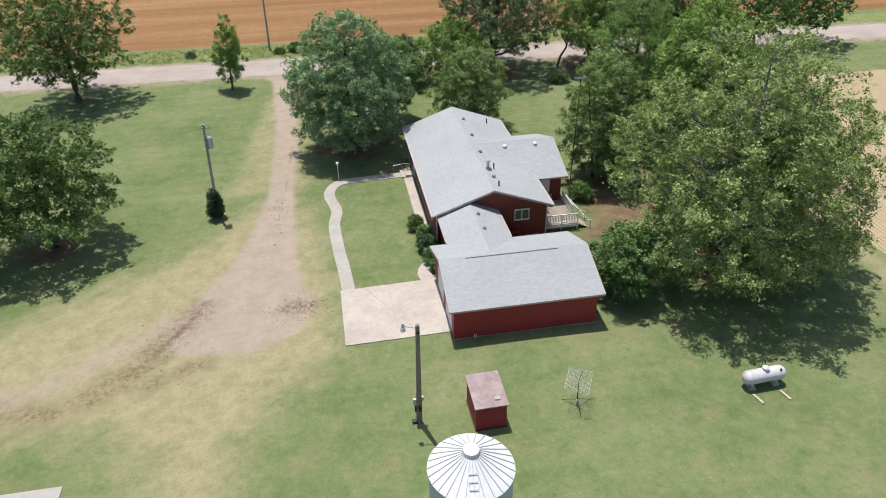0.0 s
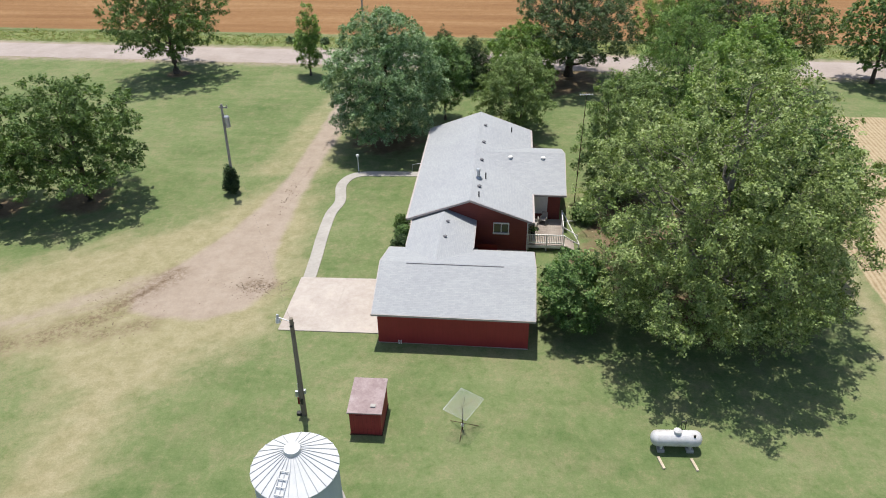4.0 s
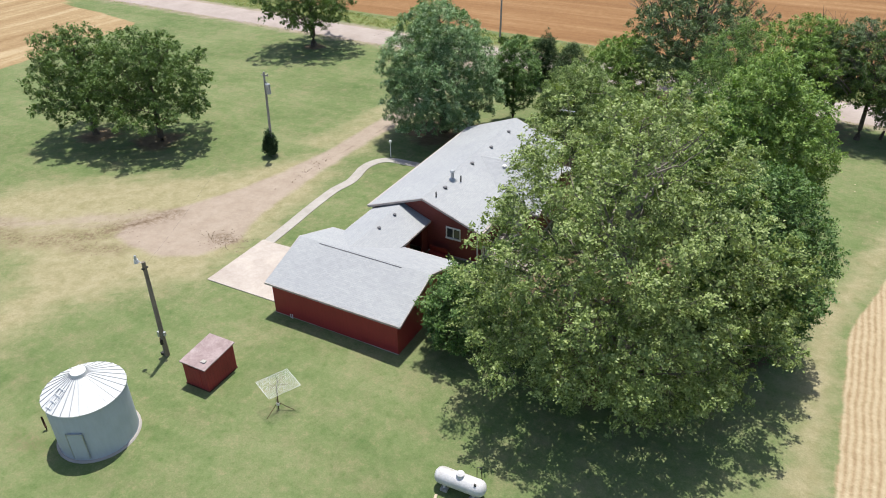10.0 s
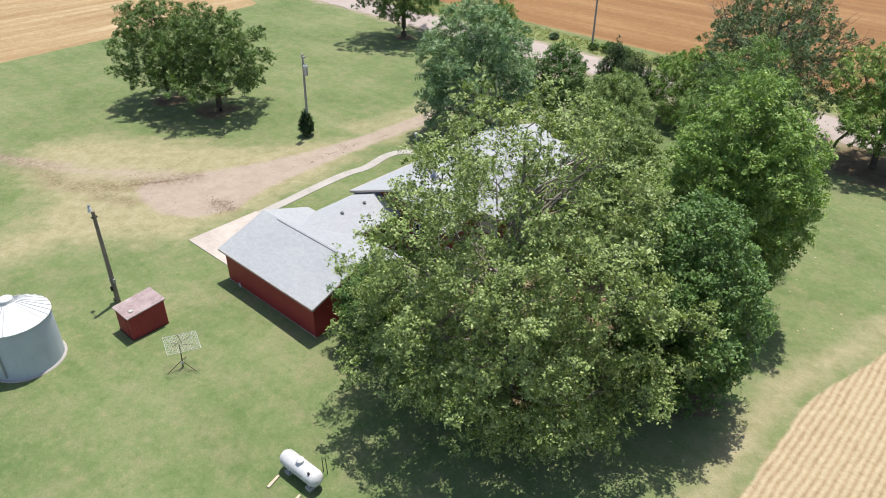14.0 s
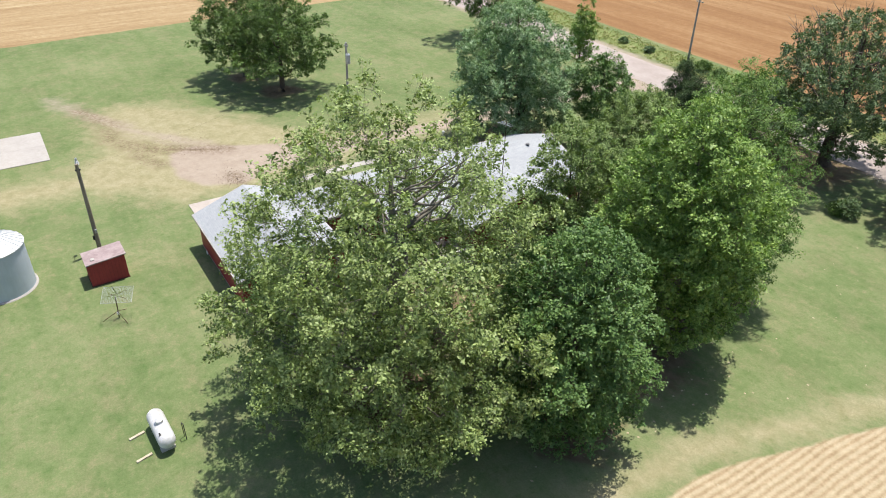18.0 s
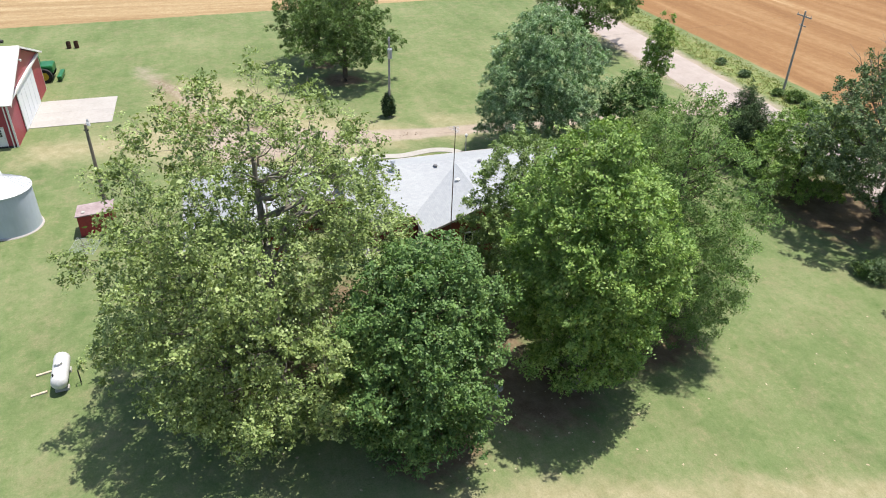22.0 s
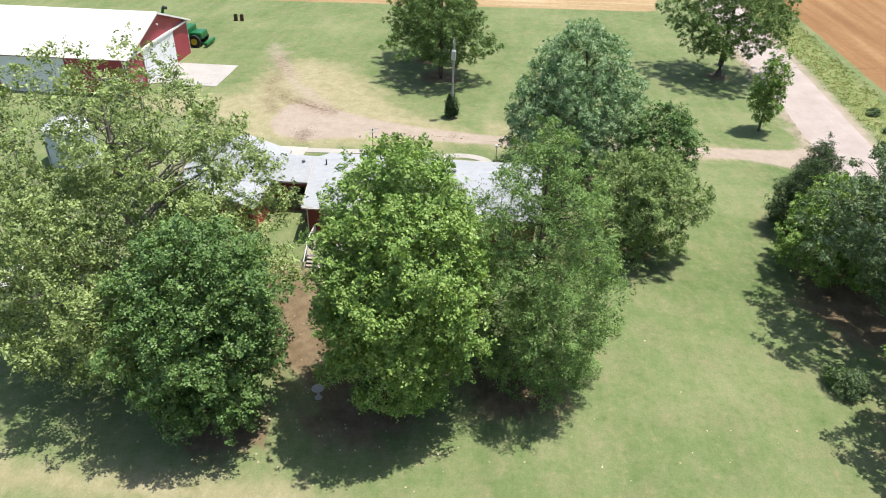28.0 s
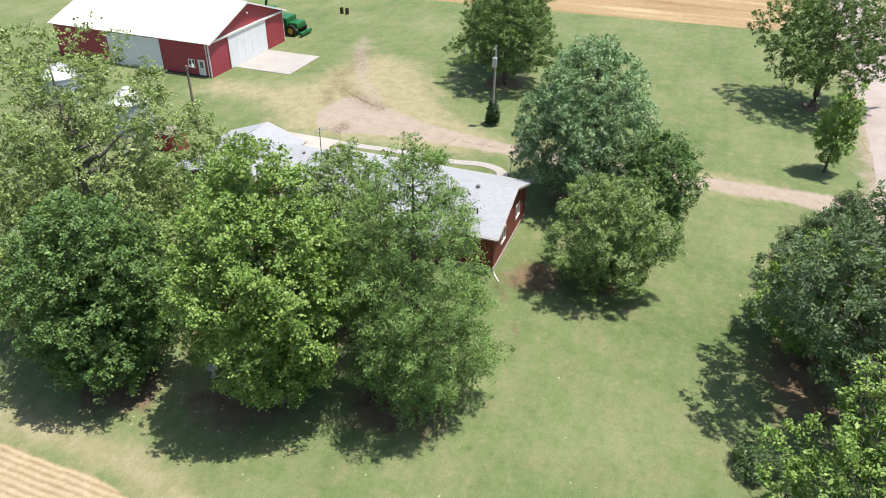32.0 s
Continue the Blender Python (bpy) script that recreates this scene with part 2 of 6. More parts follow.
SHED_RED = lap("shed_boards", (0.3, 0.032, 0.034), (0.2, 0.02, 0.022), 0.25, 0.7, True, (0.09, 0.015, 0.02))
WHITE = surface("white_paint", (0.74, 0.73, 0.71), (0.62, 0.61, 0.59), 0.55, grain=8, patch=1.2, relief=0.05)
TRIM = surface("trim_paint", (0.415, 0.382, 0.362), (0.335, 0.281, 0.268), 0.6, grain=8, patch=1.2, relief=0.05)
BARN_ROOF = lap("white_metal_roof", (0.78, 0.76, 0.72), (0.7, 0.67, 0.63), 0.3, 0.45, True)
GALV = surface("galvanised", (0.456, 0.476, 0.496), (0.369, 0.389, 0.415), 0.42, 0.55, grain=5, patch=0.8, relief=0.05)
BIN_WALL = surface("bin_steel", (0.46, 0.51, 0.575), (0.39, 0.435, 0.49), 0.55, 0.0, grain=4, patch=0.5, relief=0.05, stretch=(1, 1, 0.2))
BIN_ROOF = surface("bin_roof_steel", (0.6, 0.615, 0.63), (0.5, 0.515, 0.53), 0.5, 0.0, grain=4, patch=0.7, relief=0.05)
DARK_METAL = surface("dark_metal", (0.047, 0.047, 0.047), (0.02, 0.02, 0.02), 0.55, 0.4, relief=0.05)
RUST = surface("rusty_steel", (0.107, 0.05, 0.027), (0.04, 0.023, 0.017), 0.85, 0.2)
POLE = surface("pole_wood", (0.25, 0.215, 0.165), (0.14, 0.118, 0.09), 0.9, grain=9, patch=1.0, relief=0.4, stretch=(2, 2, 0.08))
GREY_POLE = surface("weathered_pole", (0.33, 0.32, 0.3), (0.21, 0.2, 0.185), 0.9, grain=9, patch=1.0, relief=0.4, stretch=(2, 2, 0.08))
RIDGE_GREY = surface("ridge_grey", (0.16, 0.16, 0.17), (0.1, 0.1, 0.11), 0.8, relief=0.05)
DECK = surface("deck_wood", (0.335, 0.295, 0.255), (0.234, 0.194, 0.168), 0.85, grain=5, patch=1.0, relief=0.2, stretch=(0.3, 3, 1), vary=0.15)
TANK = surface("tank_paint", (0.6, 0.6, 0.61), (0.45, 0.45, 0.46), 0.4, grain=6, patch=2.5, relief=0.03, stain=(0.36, 0.34, 0.32))
SHED_ROOF = surface("shed_roof", (0.335, 0.268, 0.268), (0.214, 0.157, 0.157), 0.9, grain=4, patch=1.3, relief=0.25, stain=(0.375, 0.322, 0.315))
FOUND = surface("foundation", (0.402, 0.375, 0.335), (0.268, 0.221, 0.188), 0.9, grain=6, patch=1.2)
GREEN_PAINT = surface("green_paint", (0.013, 0.134, 0.037), (0.008, 0.087, 0.023), 0.35, relief=0.02)
YELLOW = surface("yellow_paint", (0.503, 0.369, 0.034), (0.402, 0.281, 0.02), 0.4, relief=0.02)
RUBBER = surface("rubber", (0.023, 0.023, 0.023), (0.01, 0.01, 0.01), 0.85)
STONE = surface("cast_stone", (0.415, 0.402, 0.375), (0.302, 0.288, 0.268), 0.9, grain=10)
BARK = surface("bark", (0.127, 0.101, 0.077), (0.05, 0.039, 0.03), 0.95, grain=6, patch=2, relief=0.8, stretch=(2, 2, 0.4))
PALE_BARK = surface("pale_bark", (0.24, 0.22, 0.185), (0.11, 0.1, 0.08), 0.9, grain=3, patch=1.5, relief=0.4, stretch=(1, 1, 0.5))
GREY_BARK = surface("grey_bark", (0.201, 0.188, 0.168), (0.094, 0.084, 0.074), 0.95, grain=6, patch=2, relief=0.6)
RED_TRUCK = surface("red_paint", (0.201, 0.02, 0.017), (0.134, 0.013, 0.012), 0.5, relief=0.02)

DOOR_WHITE = surface("enamel_white", (0.72, 0.735, 0.755), (0.65, 0.665, 0.69), 0.45, grain=8, patch=1.2, relief=0.02)
DEADWOOD = surface("dead_wood", (0.17, 0.155, 0.14), (0.08, 0.072, 0.065), 0.95, grain=6, patch=2, relief=0.4)
BLIND = surface("window_blind", (0.62, 0.6, 0.56), (0.5, 0.48, 0.45), 0.35, relief=0.05, stretch=(1, 1, 12))
WICKER = surface("weathered_chair", (0.42, 0.4, 0.37), (0.27, 0.25, 0.23), 0.8, grain=14, patch=3)
GLASS, gt, gs = fresh("window_glass")
gs.inputs["Base Color"].default_value = (0.03, 0.035, 0.04, 1)
gs.inputs["Roughness"].default_value = 0.05
gs.inputs["Specular IOR Level"].default_value = 0.8

SYCAMORE = leaves("sycamore_leaves", [(0.085, 0.125, 0.035), (0.165, 0.232, 0.07), (0.26, 0.335, 0.115), (0.355, 0.425, 0.185)], 0.4, 0.2)
OAK = leaves("oak_leaves", [(0.055, 0.116, 0.032), (0.104, 0.188, 0.054), (0.185, 0.29, 0.092)], 0.42, 0.2)
SWEETGUM = leaves("sweetgum_leaves", [(0.082, 0.162, 0.031), (0.178, 0.288, 0.064), (0.31, 0.42, 0.125)], 0.42, 0.2)
CYPRESS = leaves("cypress_leaves", [(0.08, 0.15, 0.042), (0.14, 0.235, 0.066), (0.225, 0.335, 0.105)], 0.6, 0.2)
POPLAR = leaves("silver_leaves", [(0.066, 0.136, 0.052), (0.132, 0.232, 0.096), (0.235, 0.35, 0.175), (0.42, 0.52, 0.35)], 0.4, 0.2)
PECAN = leaves("pecan_leaves", [(0.052, 0.1, 0.023), (0.098, 0.165, 0.042), (0.178, 0.265, 0.077)], 0.45, 0.2)
OLIVE = leaves("olive_leaves", [(0.1, 0.16, 0.05), (0.175, 0.25, 0.083), (0.275, 0.36, 0.135)], 0.5, 0.22)
GREYGREEN = leaves("grey_green_leaves", [(0.062, 0.105, 0.045), (0.105, 0.165, 0.07), (0.17, 0.235, 0.115)], 0.45, 0.2)
JUNIPER = leaves("juniper_leaves", [(0.03, 0.058, 0.024), (0.055, 0.095, 0.036), (0.09, 0.135, 0.055)], 0.7, 0.12)
WEED = leaves("weed_leaves", [(0.12, 0.17, 0.045), (0.19, 0.24, 0.07), (0.29, 0.29, 0.13), (0.33, 0.29, 0.15)], 0.7, 0.3)


# ---- building blocks ----
def thing(name, place, label, category, group="", kind="", turn=0.0):
    ob = new(name)
    ob.empty_display_size = 0.2
    ob.matrix_world = pose(*place, 0, 0, turn)
    return tagged(ob, label, category, group, kind)


def part(name, bm, material, parent=None, label="", smooth=False):
    me = bpy.data.meshes.new(name)
    bm.normal_update()
    bm.to_mesh(me)
    bm.free()
    me.materials.append(material)
    if smooth:
        me.polygons.foreach_set("use_smooth", [True] * len(me.polygons))
    ob = new(name, me)
    if parent:
        ob.parent = parent
    return tagged(ob, label)


def again(ob, m, parent):
    """One more piece on the mesh of ob."""
    o = new(ob.name.split(".")[0], ob.data)
    o.parent, o.matrix_local = parent, m
    return o


def raw(name, verts, faces, material, parent=None, label="", smooth=False):
    me = bpy.data.meshes.new(name)
    me.from_pydata(verts, [], faces)
    me.update()
    me.materials.append(material)
    if smooth:
        me.polygons.foreach_set("use_smooth", [True] * len(me.polygons))
    ob = new(name, me)
    if parent:
        ob.parent = parent
    return tagged(ob, label)


def box(bm, a, b, bevel=0.0):
    """A block between two corners."""
    a, b = Vector(a), Vector(b)
    made = bmesh.ops.create_cube(bm, size=1, matrix=Matrix.Translation((a + b) / 2) @ Matrix.Diagonal((*(b - a), 1)))
    if bevel:
        edges = {e for v in made["verts"] for e in v.link_edges}
        bmesh.ops.bevel(bm, geom=list(edges), offset=bevel, segments=2, affect="EDGES", profile=0.6)
    return bm


def block(a, b, bevel=0.0):
    return box(bmesh.new(), a, b, bevel)


def beam(bm, a, b, w, h=None):
    """A square bar from a to b."""
    a, b = Vector(a), Vector(b)
    d = b - a
    m = Matrix.Translation((a + b) / 2) @ d.to_track_quat("Z", "Y").to_matrix().to_4x4() @ Matrix.Diagonal((w, h or w, d.length, 1))
    bmesh.ops.create_cube(bm, size=1, matrix=m)
    return bm


def rod(bm, a, b, r, r2=None, sides=10):
    a, b = Vector(a), Vector(b)
    d = b - a
    m = Matrix.Translation((a + b) / 2) @ d.to_track_quat("Z", "Y").to_matrix().to_4x4()
    bmesh.ops.create_cone(bm, cap_ends=True, segments=sides, radius1=r, radius2=r if r2 is None else r2, depth=d.length, matrix=m)
    return bm


def tube(points, radii, sides=6):
    """Vertices and faces of a bent, tapering tube."""
    verts, faces = [], []
    for i, p in enumerate(points):
        p = Vector(p)
        d = Vector(points[min(i + 1, len(points) - 1)]) - Vector(points[max(i - 1, 0)])
        q = d.to_track_quat("Z", "Y")
        for k in range(sides):
            a = 2 * math.pi * k / sides
            verts.append(p + q @ Vector((math.cos(a) * radii[i], math.sin(a) * radii[i], 0)))
    for i in range(len(points) - 1):
        for k in range(sides):
            j = (k + 1) % sides
            faces.append((i * sides + k, i * sides + j, (i + 1) * sides + j, (i + 1) * sides + k))
    return verts, faces


def lathe(profile, sides=32):
    """A turned shape from (radius, height) pairs."""
    verts, faces = [], []
    for r, z in profile:
        for k in range(sides):
            a = 2 * math.pi * k / sides
            verts.append((r * math.cos(a), r * math.sin(a), z))
    for i in range(len(profile) - 1):
        for k in range(sides):
            j = (k + 1) % sides
            faces.append((i * sides + k, i * sides + j, (i + 1) * sides + j, (i + 1) * sides + k))
    return verts, faces


def prism(bm, profile, a, b, axis):
    """A closed outline in the plane across an axis, drawn out from a to b. axis 0: outline is (y, z); axis 1: outline is (x, z)."""
    def at(p, s):
        return (s, p[0], p[1]) if axis == 0 else (p[0], s, p[1])
    v0 = [bm.verts.new(at(p, a)) for p in profile]
    v1 = [bm.verts.new(at(p, b)) for p in profile]
    bm.faces.new(v0)
    bm.faces.new(v1[::-1])
    n = len(profile)
    for i in range(n):
        bm.faces.new((v0[i], v0[(i + 1) % n], v1[(i + 1) % n], v1[i]))
    bmesh.ops.recalc_face_normals(bm, faces=bm.faces)
    return bm


def slope(low, high, a, b, axis, thick=0.12):
    """One roof slope as a slab: low and high are (across, z)."""
    return prism(bmesh.new(), [low, high, (high[0], high[1] - thick), (low[0], low[1] - thick)], a, b, axis)


def land(x, y):
    """Height of the ground: the house stands on a low rise, the gas tank in a dip."""
    return 0.32 * np.exp(-((x - 11) / 9.5) ** 2 - ((y - 50) / 18) ** 2) - 0.3 * np.exp(-((x - 25) / 8) ** 2 - ((y - 28) / 6) ** 2)


def wall_with_holes(bm, axis, at, thick, a0, a1, z0, z1, holes):
    """An upright wall along an axis (0: along x, at y; 1: along y, at x) with rectangular holes (a, b, low, high)."""
    cuts = sorted({a0, a1, *[h[0] for h in holes], *[h[1] for h in holes]})
    for p, q in zip(cuts, cuts[1:]):
        spans = [(z0, z1)]
        for a, b, lo, hi in holes:
            if a <= p + 1e-6 and b >= q - 1e-6:
                spans = [s for l, h in spans for s in ((l, lo), (hi, h)) if s[1] - s[0] > 1e-4]
        for l, h in spans:
            box(bm, (p, at, l) if axis == 0 else (at, p, l), (q, at + thick, h) if axis == 0 else (at + thick, q, h))
    return bm


# ---- ground ----
def inside(px, py, poly, soft):
    """1 inside an outline, 0 outside, with a soft edge."""
    d = np.full(px.shape, 1e9)
    odd = np.zeros(px.shape, bool)
    for (x0, y0), (x1, y1) in zip(poly, poly[1:] + poly[:1]):
        dx, dy = x1 - x0, y1 - y0
        u = np.clip(((px - x0) * dx + (py - y0) * dy) / (dx * dx + dy * dy + 1e-9), 0, 1)
        d = np.minimum(d, np.hypot(px - x0 - u * dx, py - y0 - u * dy))
        odd ^= ((y0 > py) != (y1 > py)) & (px < dx * (py - y0) / (dy if abs(dy) > 1e-9 else 1e-9) + x0)
    return np.clip(0.5 + np.where(odd, d, -d) / soft, 0, 1)


def along(px, py, line, soft):
    d = np.full(px.shape, 1e9)
    for (x0, y0), (x1, y1) in zip(line, line[1:]):
        dx, dy = x1 - x0, y1 - y0
        u = np.clip(((px - x0) * dx + (py - y0) * dy) / (dx * dx + dy * dy), 0, 1)
        d = np.minimum(d, np.hypot(px - x0 - u * dx, py - y0 - u * dy))
    return np.clip(1 - d / soft, 0, 1)


DRIVE = [(-10, 98.2), (-8.0, 95), (-7.4, 86), (-7.2, 75), (-7.6, 63), (-8.6, 56), (-10.2, 50.8), (-12.4, 46), (-14.6, 41.8), (-13.6, 39.2), (-10.5, 38.8), (-7.5, 38.8), (-4.8, 40.4), (-3.4, 43.6), (-4.8, 48.5), (-5.1, 56), (-5, 64), (-4.4, 75), (-4.7, 90), (-3.2, 94.5), (0, 97.6)]
STRAW = [(-9.4, 60), (-12.5, 54.5), (-18, 50.5), (-24, 46), (-29, 43), (-31, 38), (-29, 33.6), (-23, 33.2), (-17.5, 33), (-14.2, 29.5), (-13, 21), (-8.3, 21), (-8.3, 30), (-5.3, 34.5), (-1.9, 37.4), (-1.6, 45), (-2.4, 52), (-3.4, 58), (-6, 62)]


def masks(px, py):
    litter = np.zeros(px.shape)
    for x, y, r in ((29, 42, 3.0), (37, 49.5, 2.6), (34.0, 57, 3.6), (32, 66, 3.0), (20, 94, 7.0), (1, 72.6, 4.2), (16.0, 70.5, 2.2), (36, 92.5, 5), (-26, 56, 2.6), (-33, 54.3, 2.2), (27, 54, 6), (15.2, 75.6, 1.3), (-32, 93, 1.6), (24, 48, 4)):
        litter = np.maximum(litter, np.clip(1.15 - np.hypot(px - x, py - y) / (r * 1.6), 0, 1))
    east = 43.2 + np.maximum(0, py - 54) * 0.27
    road = 100.9 - 0.03 * px
    soil = np.maximum(1.1 * inside(px, py, DRIVE, 2.2), np.clip(1.35 - np.abs(py - road) / 6.0, 0, 1) * 0.9)
    soil = np.maximum(soil, 0.62 * along(px, py, [(-14, 43), (-20, 38.5), (-27, 35), (-36, 31)], 6.0))
    dry = np.maximum(0.96 * inside(px, py, STRAW, 7.0), 0.75 * np.clip(1 - np.abs(px - east + 1.5) / 2.6, 0, 1))
    dry = np.maximum(dry, 0.6 * inside(px, py, [(-12, 62), (-3, 62), (-3.4, 90), (-8.6, 90)], 2.5))
    dry = np.maximum(dry, 0.5 * np.clip(1 - np.hypot((px - 4.2) / 2.0, (py - 51) / 4.5), 0, 1))
    dry = np.maximum(dry, 0.38 * np.clip(1 - np.hypot(px - 6, py - 34) / 6, 0, 1))
    dry = np.maximum(dry, 0.7 * np.clip(1 - np.abs(px + 64.0 + 0.055 * py) / 2.2, 0, 1) * (py < 90))
    rut = 0.75 * along(px, py, [(-12.3, 44.0), (-13.6, 41.6), (-14.9, 39.4)], 0.75)
    rut = np.maximum(rut, 0.5 * along(px, py, [(-11.9, 45.2), (-13.4, 42.6)], 1.6))
    rut = np.maximum(rut, 0.5 * along(px, py, [(-6.6, 57), (-5.6, 66), (-5.3, 75)], 0.6))
    rut = np.maximum(rut, 0.72 * along(px, py, [(17.8, 68.2), (18.7, 69.0), (19.6, 69.5)], 0.9))
    rut = np.maximum(rut, 0.62 * along(px, py, [(22.2, 70.9), (23.5, 71.4)], 0.7))
    churn = np.maximum(0.9 * along(px, py, [(-12.0, 44.5), (-15.6, 38.6), (-18.5, 36.0)], 2.4), 0.85 * along(px, py, [(-15, 36.4), (-11.6, 38)], 1.8))
    churn = np.maximum(churn, 0.75 * along(px, py, [(-31, 33.5), (-25, 35.5), (-20.5, 35)], 2.8))
    churn = np.maximum(churn, 0.8 * np.clip(1.2 - np.hypot((px + 4.6) / 2.6, (py - 43.4) / 1.3), 0, 1))
    churn = np.maximum(churn, 0.5 * np.clip(1.2 - np.hypot((px - 1.5) / 3.5, (py - 20.4) / 1.2), 0, 1))
    ditch = np.clip(1.2 - np.abs(py - road - 7.4) / 3.6, 0, 1)
    north = np.clip(0.5 + (py - (112.6 - 0.03 * px)) / 2.5, 0, 1)
    west = np.clip(0.5 + (-(61.6 + 0.055 * py) - px) / 2.5, 0, 1) * np.clip(0.5 + (90 - 0.2 * (px + 66) - py) / 3, 0, 1)
    return {"dry": dry, "soil": soil, "rut": rut, "churn": churn, "litter": litter, "ditch": ditch, "north": north, "west": west, "east": np.clip(0.5 + (px - east) / 2.0, 0, 1) * np.clip(0.5 + (82 - py) / 3, 0, 1)}


def sheet(name, xs, ys, lift=0.0, keep=None):
    """A sheet of ground over a grid of lines, with its masks."""
    gx, gy = np.meshgrid(xs, ys)
    px, py = gx.ravel(), gy.ravel()
    pz = land(px, py) + lift
    nx, ny = len(xs), len(ys)
    i = np.arange(nx * ny).reshape(ny, nx)
    quads = np.stack([i[:-1, :-1], i[:-1, 1:], i[1:, 1:], i[1:, :-1]], -1).reshape(-1, 4)
    if keep is not None:
        quads = quads[keep(px, py)[quads].all(1)]
    me = bpy.data.meshes.new(name)
    me.vertices.add(len(px))
    me.vertices.foreach_set("co", np.stack([px, py, pz], 1).astype(np.float32).ravel())
    me.loops.add(quads.size)
    me.loops.foreach_set("vertex_index", quads.astype(np.int32).ravel())
    me.polygons.add(len(quads))
    me.polygons.foreach_set("loop_start", np.arange(0, quads.size, 4, dtype=np.int32))
    me.polygons.foreach_set("use_smooth", np.ones(len(quads), bool))
    me.update(calc_edges=True)
    for key, value in masks(px, py).items():
        me.attributes.new(key, "FLOAT", "POINT").data.foreach_set("value", value.astype(np.float32))
    me.materials.append(EARTH)
    return new(name, me)


far = [100, 130, 180, 260, 400, 700, 1400, 3000]
ground = sheet("ground", np.array([-f for f in far[::-1]] + list(np.arange(-80, 70.1, 0.6)) + far[0:], float), np.array([-f for f in far[::-1]] + [-50, -25] + list(np.arange(-10, 122.1, 0.6)) + far[1:], float))
tagged(ground, "mown lawn with dry straw patches, bare soil and stubble fields", "ground", kind="structure")

drive = sheet("driveway", np.arange(-16, 1, 0.35), np.arange(38, 98.6, 0.35), 0.005, lambda x, y: inside(x, y, DRIVE, 1.0) > 0.75)
tagged(drive, "rutted pinkish dirt driveway widening into a bare turning area", "driveway", kind="structure")

rx = np.concatenate([np.arange(-400, -90, 20), np.arange(-90, 90, 1.5), np.arange(90, 401, 20)])
rng = np.random.default_rng(4)
rv, rf = [], []
for k, x in enumerate(rx):
    c = 100.9 - 0.03 * x
    w = 3.25 + rng.normal(0, 0.09)
    for s, z in ((-1, 0.0), (-0.8, 0.05), (0, 0.1), (0.8, 0.05), (1, 0.0)):
        rv.append((x, c + s * (w + (0.05 * rng.normal() if abs(s) == 1 else 0)), z + 0.015))
    if k:
        rf += [(5 * k - 5 + j, 5 * k + j, 5 * k + j + 1, 5 * k - 4 + j) for j in range(4)]
road = raw("road", rv, rf, GRAVEL, smooth=True)
tagged(road, "pale pinkish gravel country road between lawn and field", "road", kind="structure")


def strip(name, line, width, top, material, depth=0.2, edge=0.02):
    """A path slab along a bent line, smoothed, with level top and sides."""
    pts = [Vector((*p, 0)) for p in line]
    fine = []
    for i in range(len(pts) - 1):
        p0, p1, p2, p3 = pts[max(i - 1, 0)], pts[i], pts[i + 1], pts[min(i + 2, len(pts) - 1)]
        for s in range(6):
            u = s / 6
            fine.append(0.5 * ((2 * p1) + (p2 - p0) * u + (2 * p0 - 5 * p1 + 4 * p2 - p3) * u * u + (3 * p1 - p0 - 3 * p2 + p3) * u ** 3))
    fine.append(pts[-1])
    v, f = [], []
    for i, p in enumerate(fine):
        d = (fine[min(i + 1, len(fine) - 1)] - fine[max(i - 1, 0)]).normalized()
        n = Vector((-d.y, d.x, 0)) * width / 2
        for q, z in ((p - n, -depth), (p - n, top - edge), (p - n * (1 - edge / width), top), (p + n * (1 - edge / width), top), (p + n, top - edge), (p + n, -depth)):
            v.append((q.x, q.y, land(q.x, q.y) + z))
        if i:
            f += [(6 * i - 6 + j, 6 * i - 5 + j, 6 * i + 1 + j, 6 * i + j) for j in range(5)]
    f += [(5, 4, 3, 2, 1, 0), tuple(len(v) - 6 + j for j in range(6))]
    return raw(name, v, f, material)


tagged(strip("garden_path", [(-0.95, 44.75), (-1.15, 48), (-1.4, 51), (-1.55, 55), (-1.2, 57.6), (-1.75, 61), (-0.7, 63.2), (2.2, 63.55), (6.0, 63.6)], 1.05, 0.05, WALK), "winding grey concrete garden path across the lawn", "path", kind="structure")
tagged(strip("side_path", [(5.4, 44.6), (5.2, 45.6), (5.6, 46.6), (6.9, 47.2)], 1.1, 0.05, CONCRETE), "short curved concrete path beside the garage", "path", kind="structure")
tagged(strip("porch_walk", [(6.25, 62.9), (6.25, 58), (6.25, 50)], 0.95, 0.07, CONCRETE), "narrow concrete walk along the front of the house", "path", kind="structure")

def slab(parent, x0, x1, y0, y1, top, material):
    """A cast slab that follows the lie of the land."""
    xs, ys = np.linspace(x0, x1, 6), np.linspace(y0, y1, 6)
    bm = bmesh.new()
    grid = [[bm.verts.new((x, y, float(land(x, y)) + top)) for x in xs] for y in ys]
    for j in range(5):
        for i in range(5):
            bm.faces.new((grid[j][i], grid[j][i + 1], grid[j + 1][i + 1], grid[j + 1][i]))
    made = bmesh.ops.extrude_face_region(bm, geom=bm.faces[:])
    for q in made["geom"]:
        if isinstance(q, bmesh.types.BMVert):
            q.co.z -= 0.25
    bmesh.ops.recalc_face_normals(bm, faces=bm.faces)
    return part("slab", bm, material, parent)


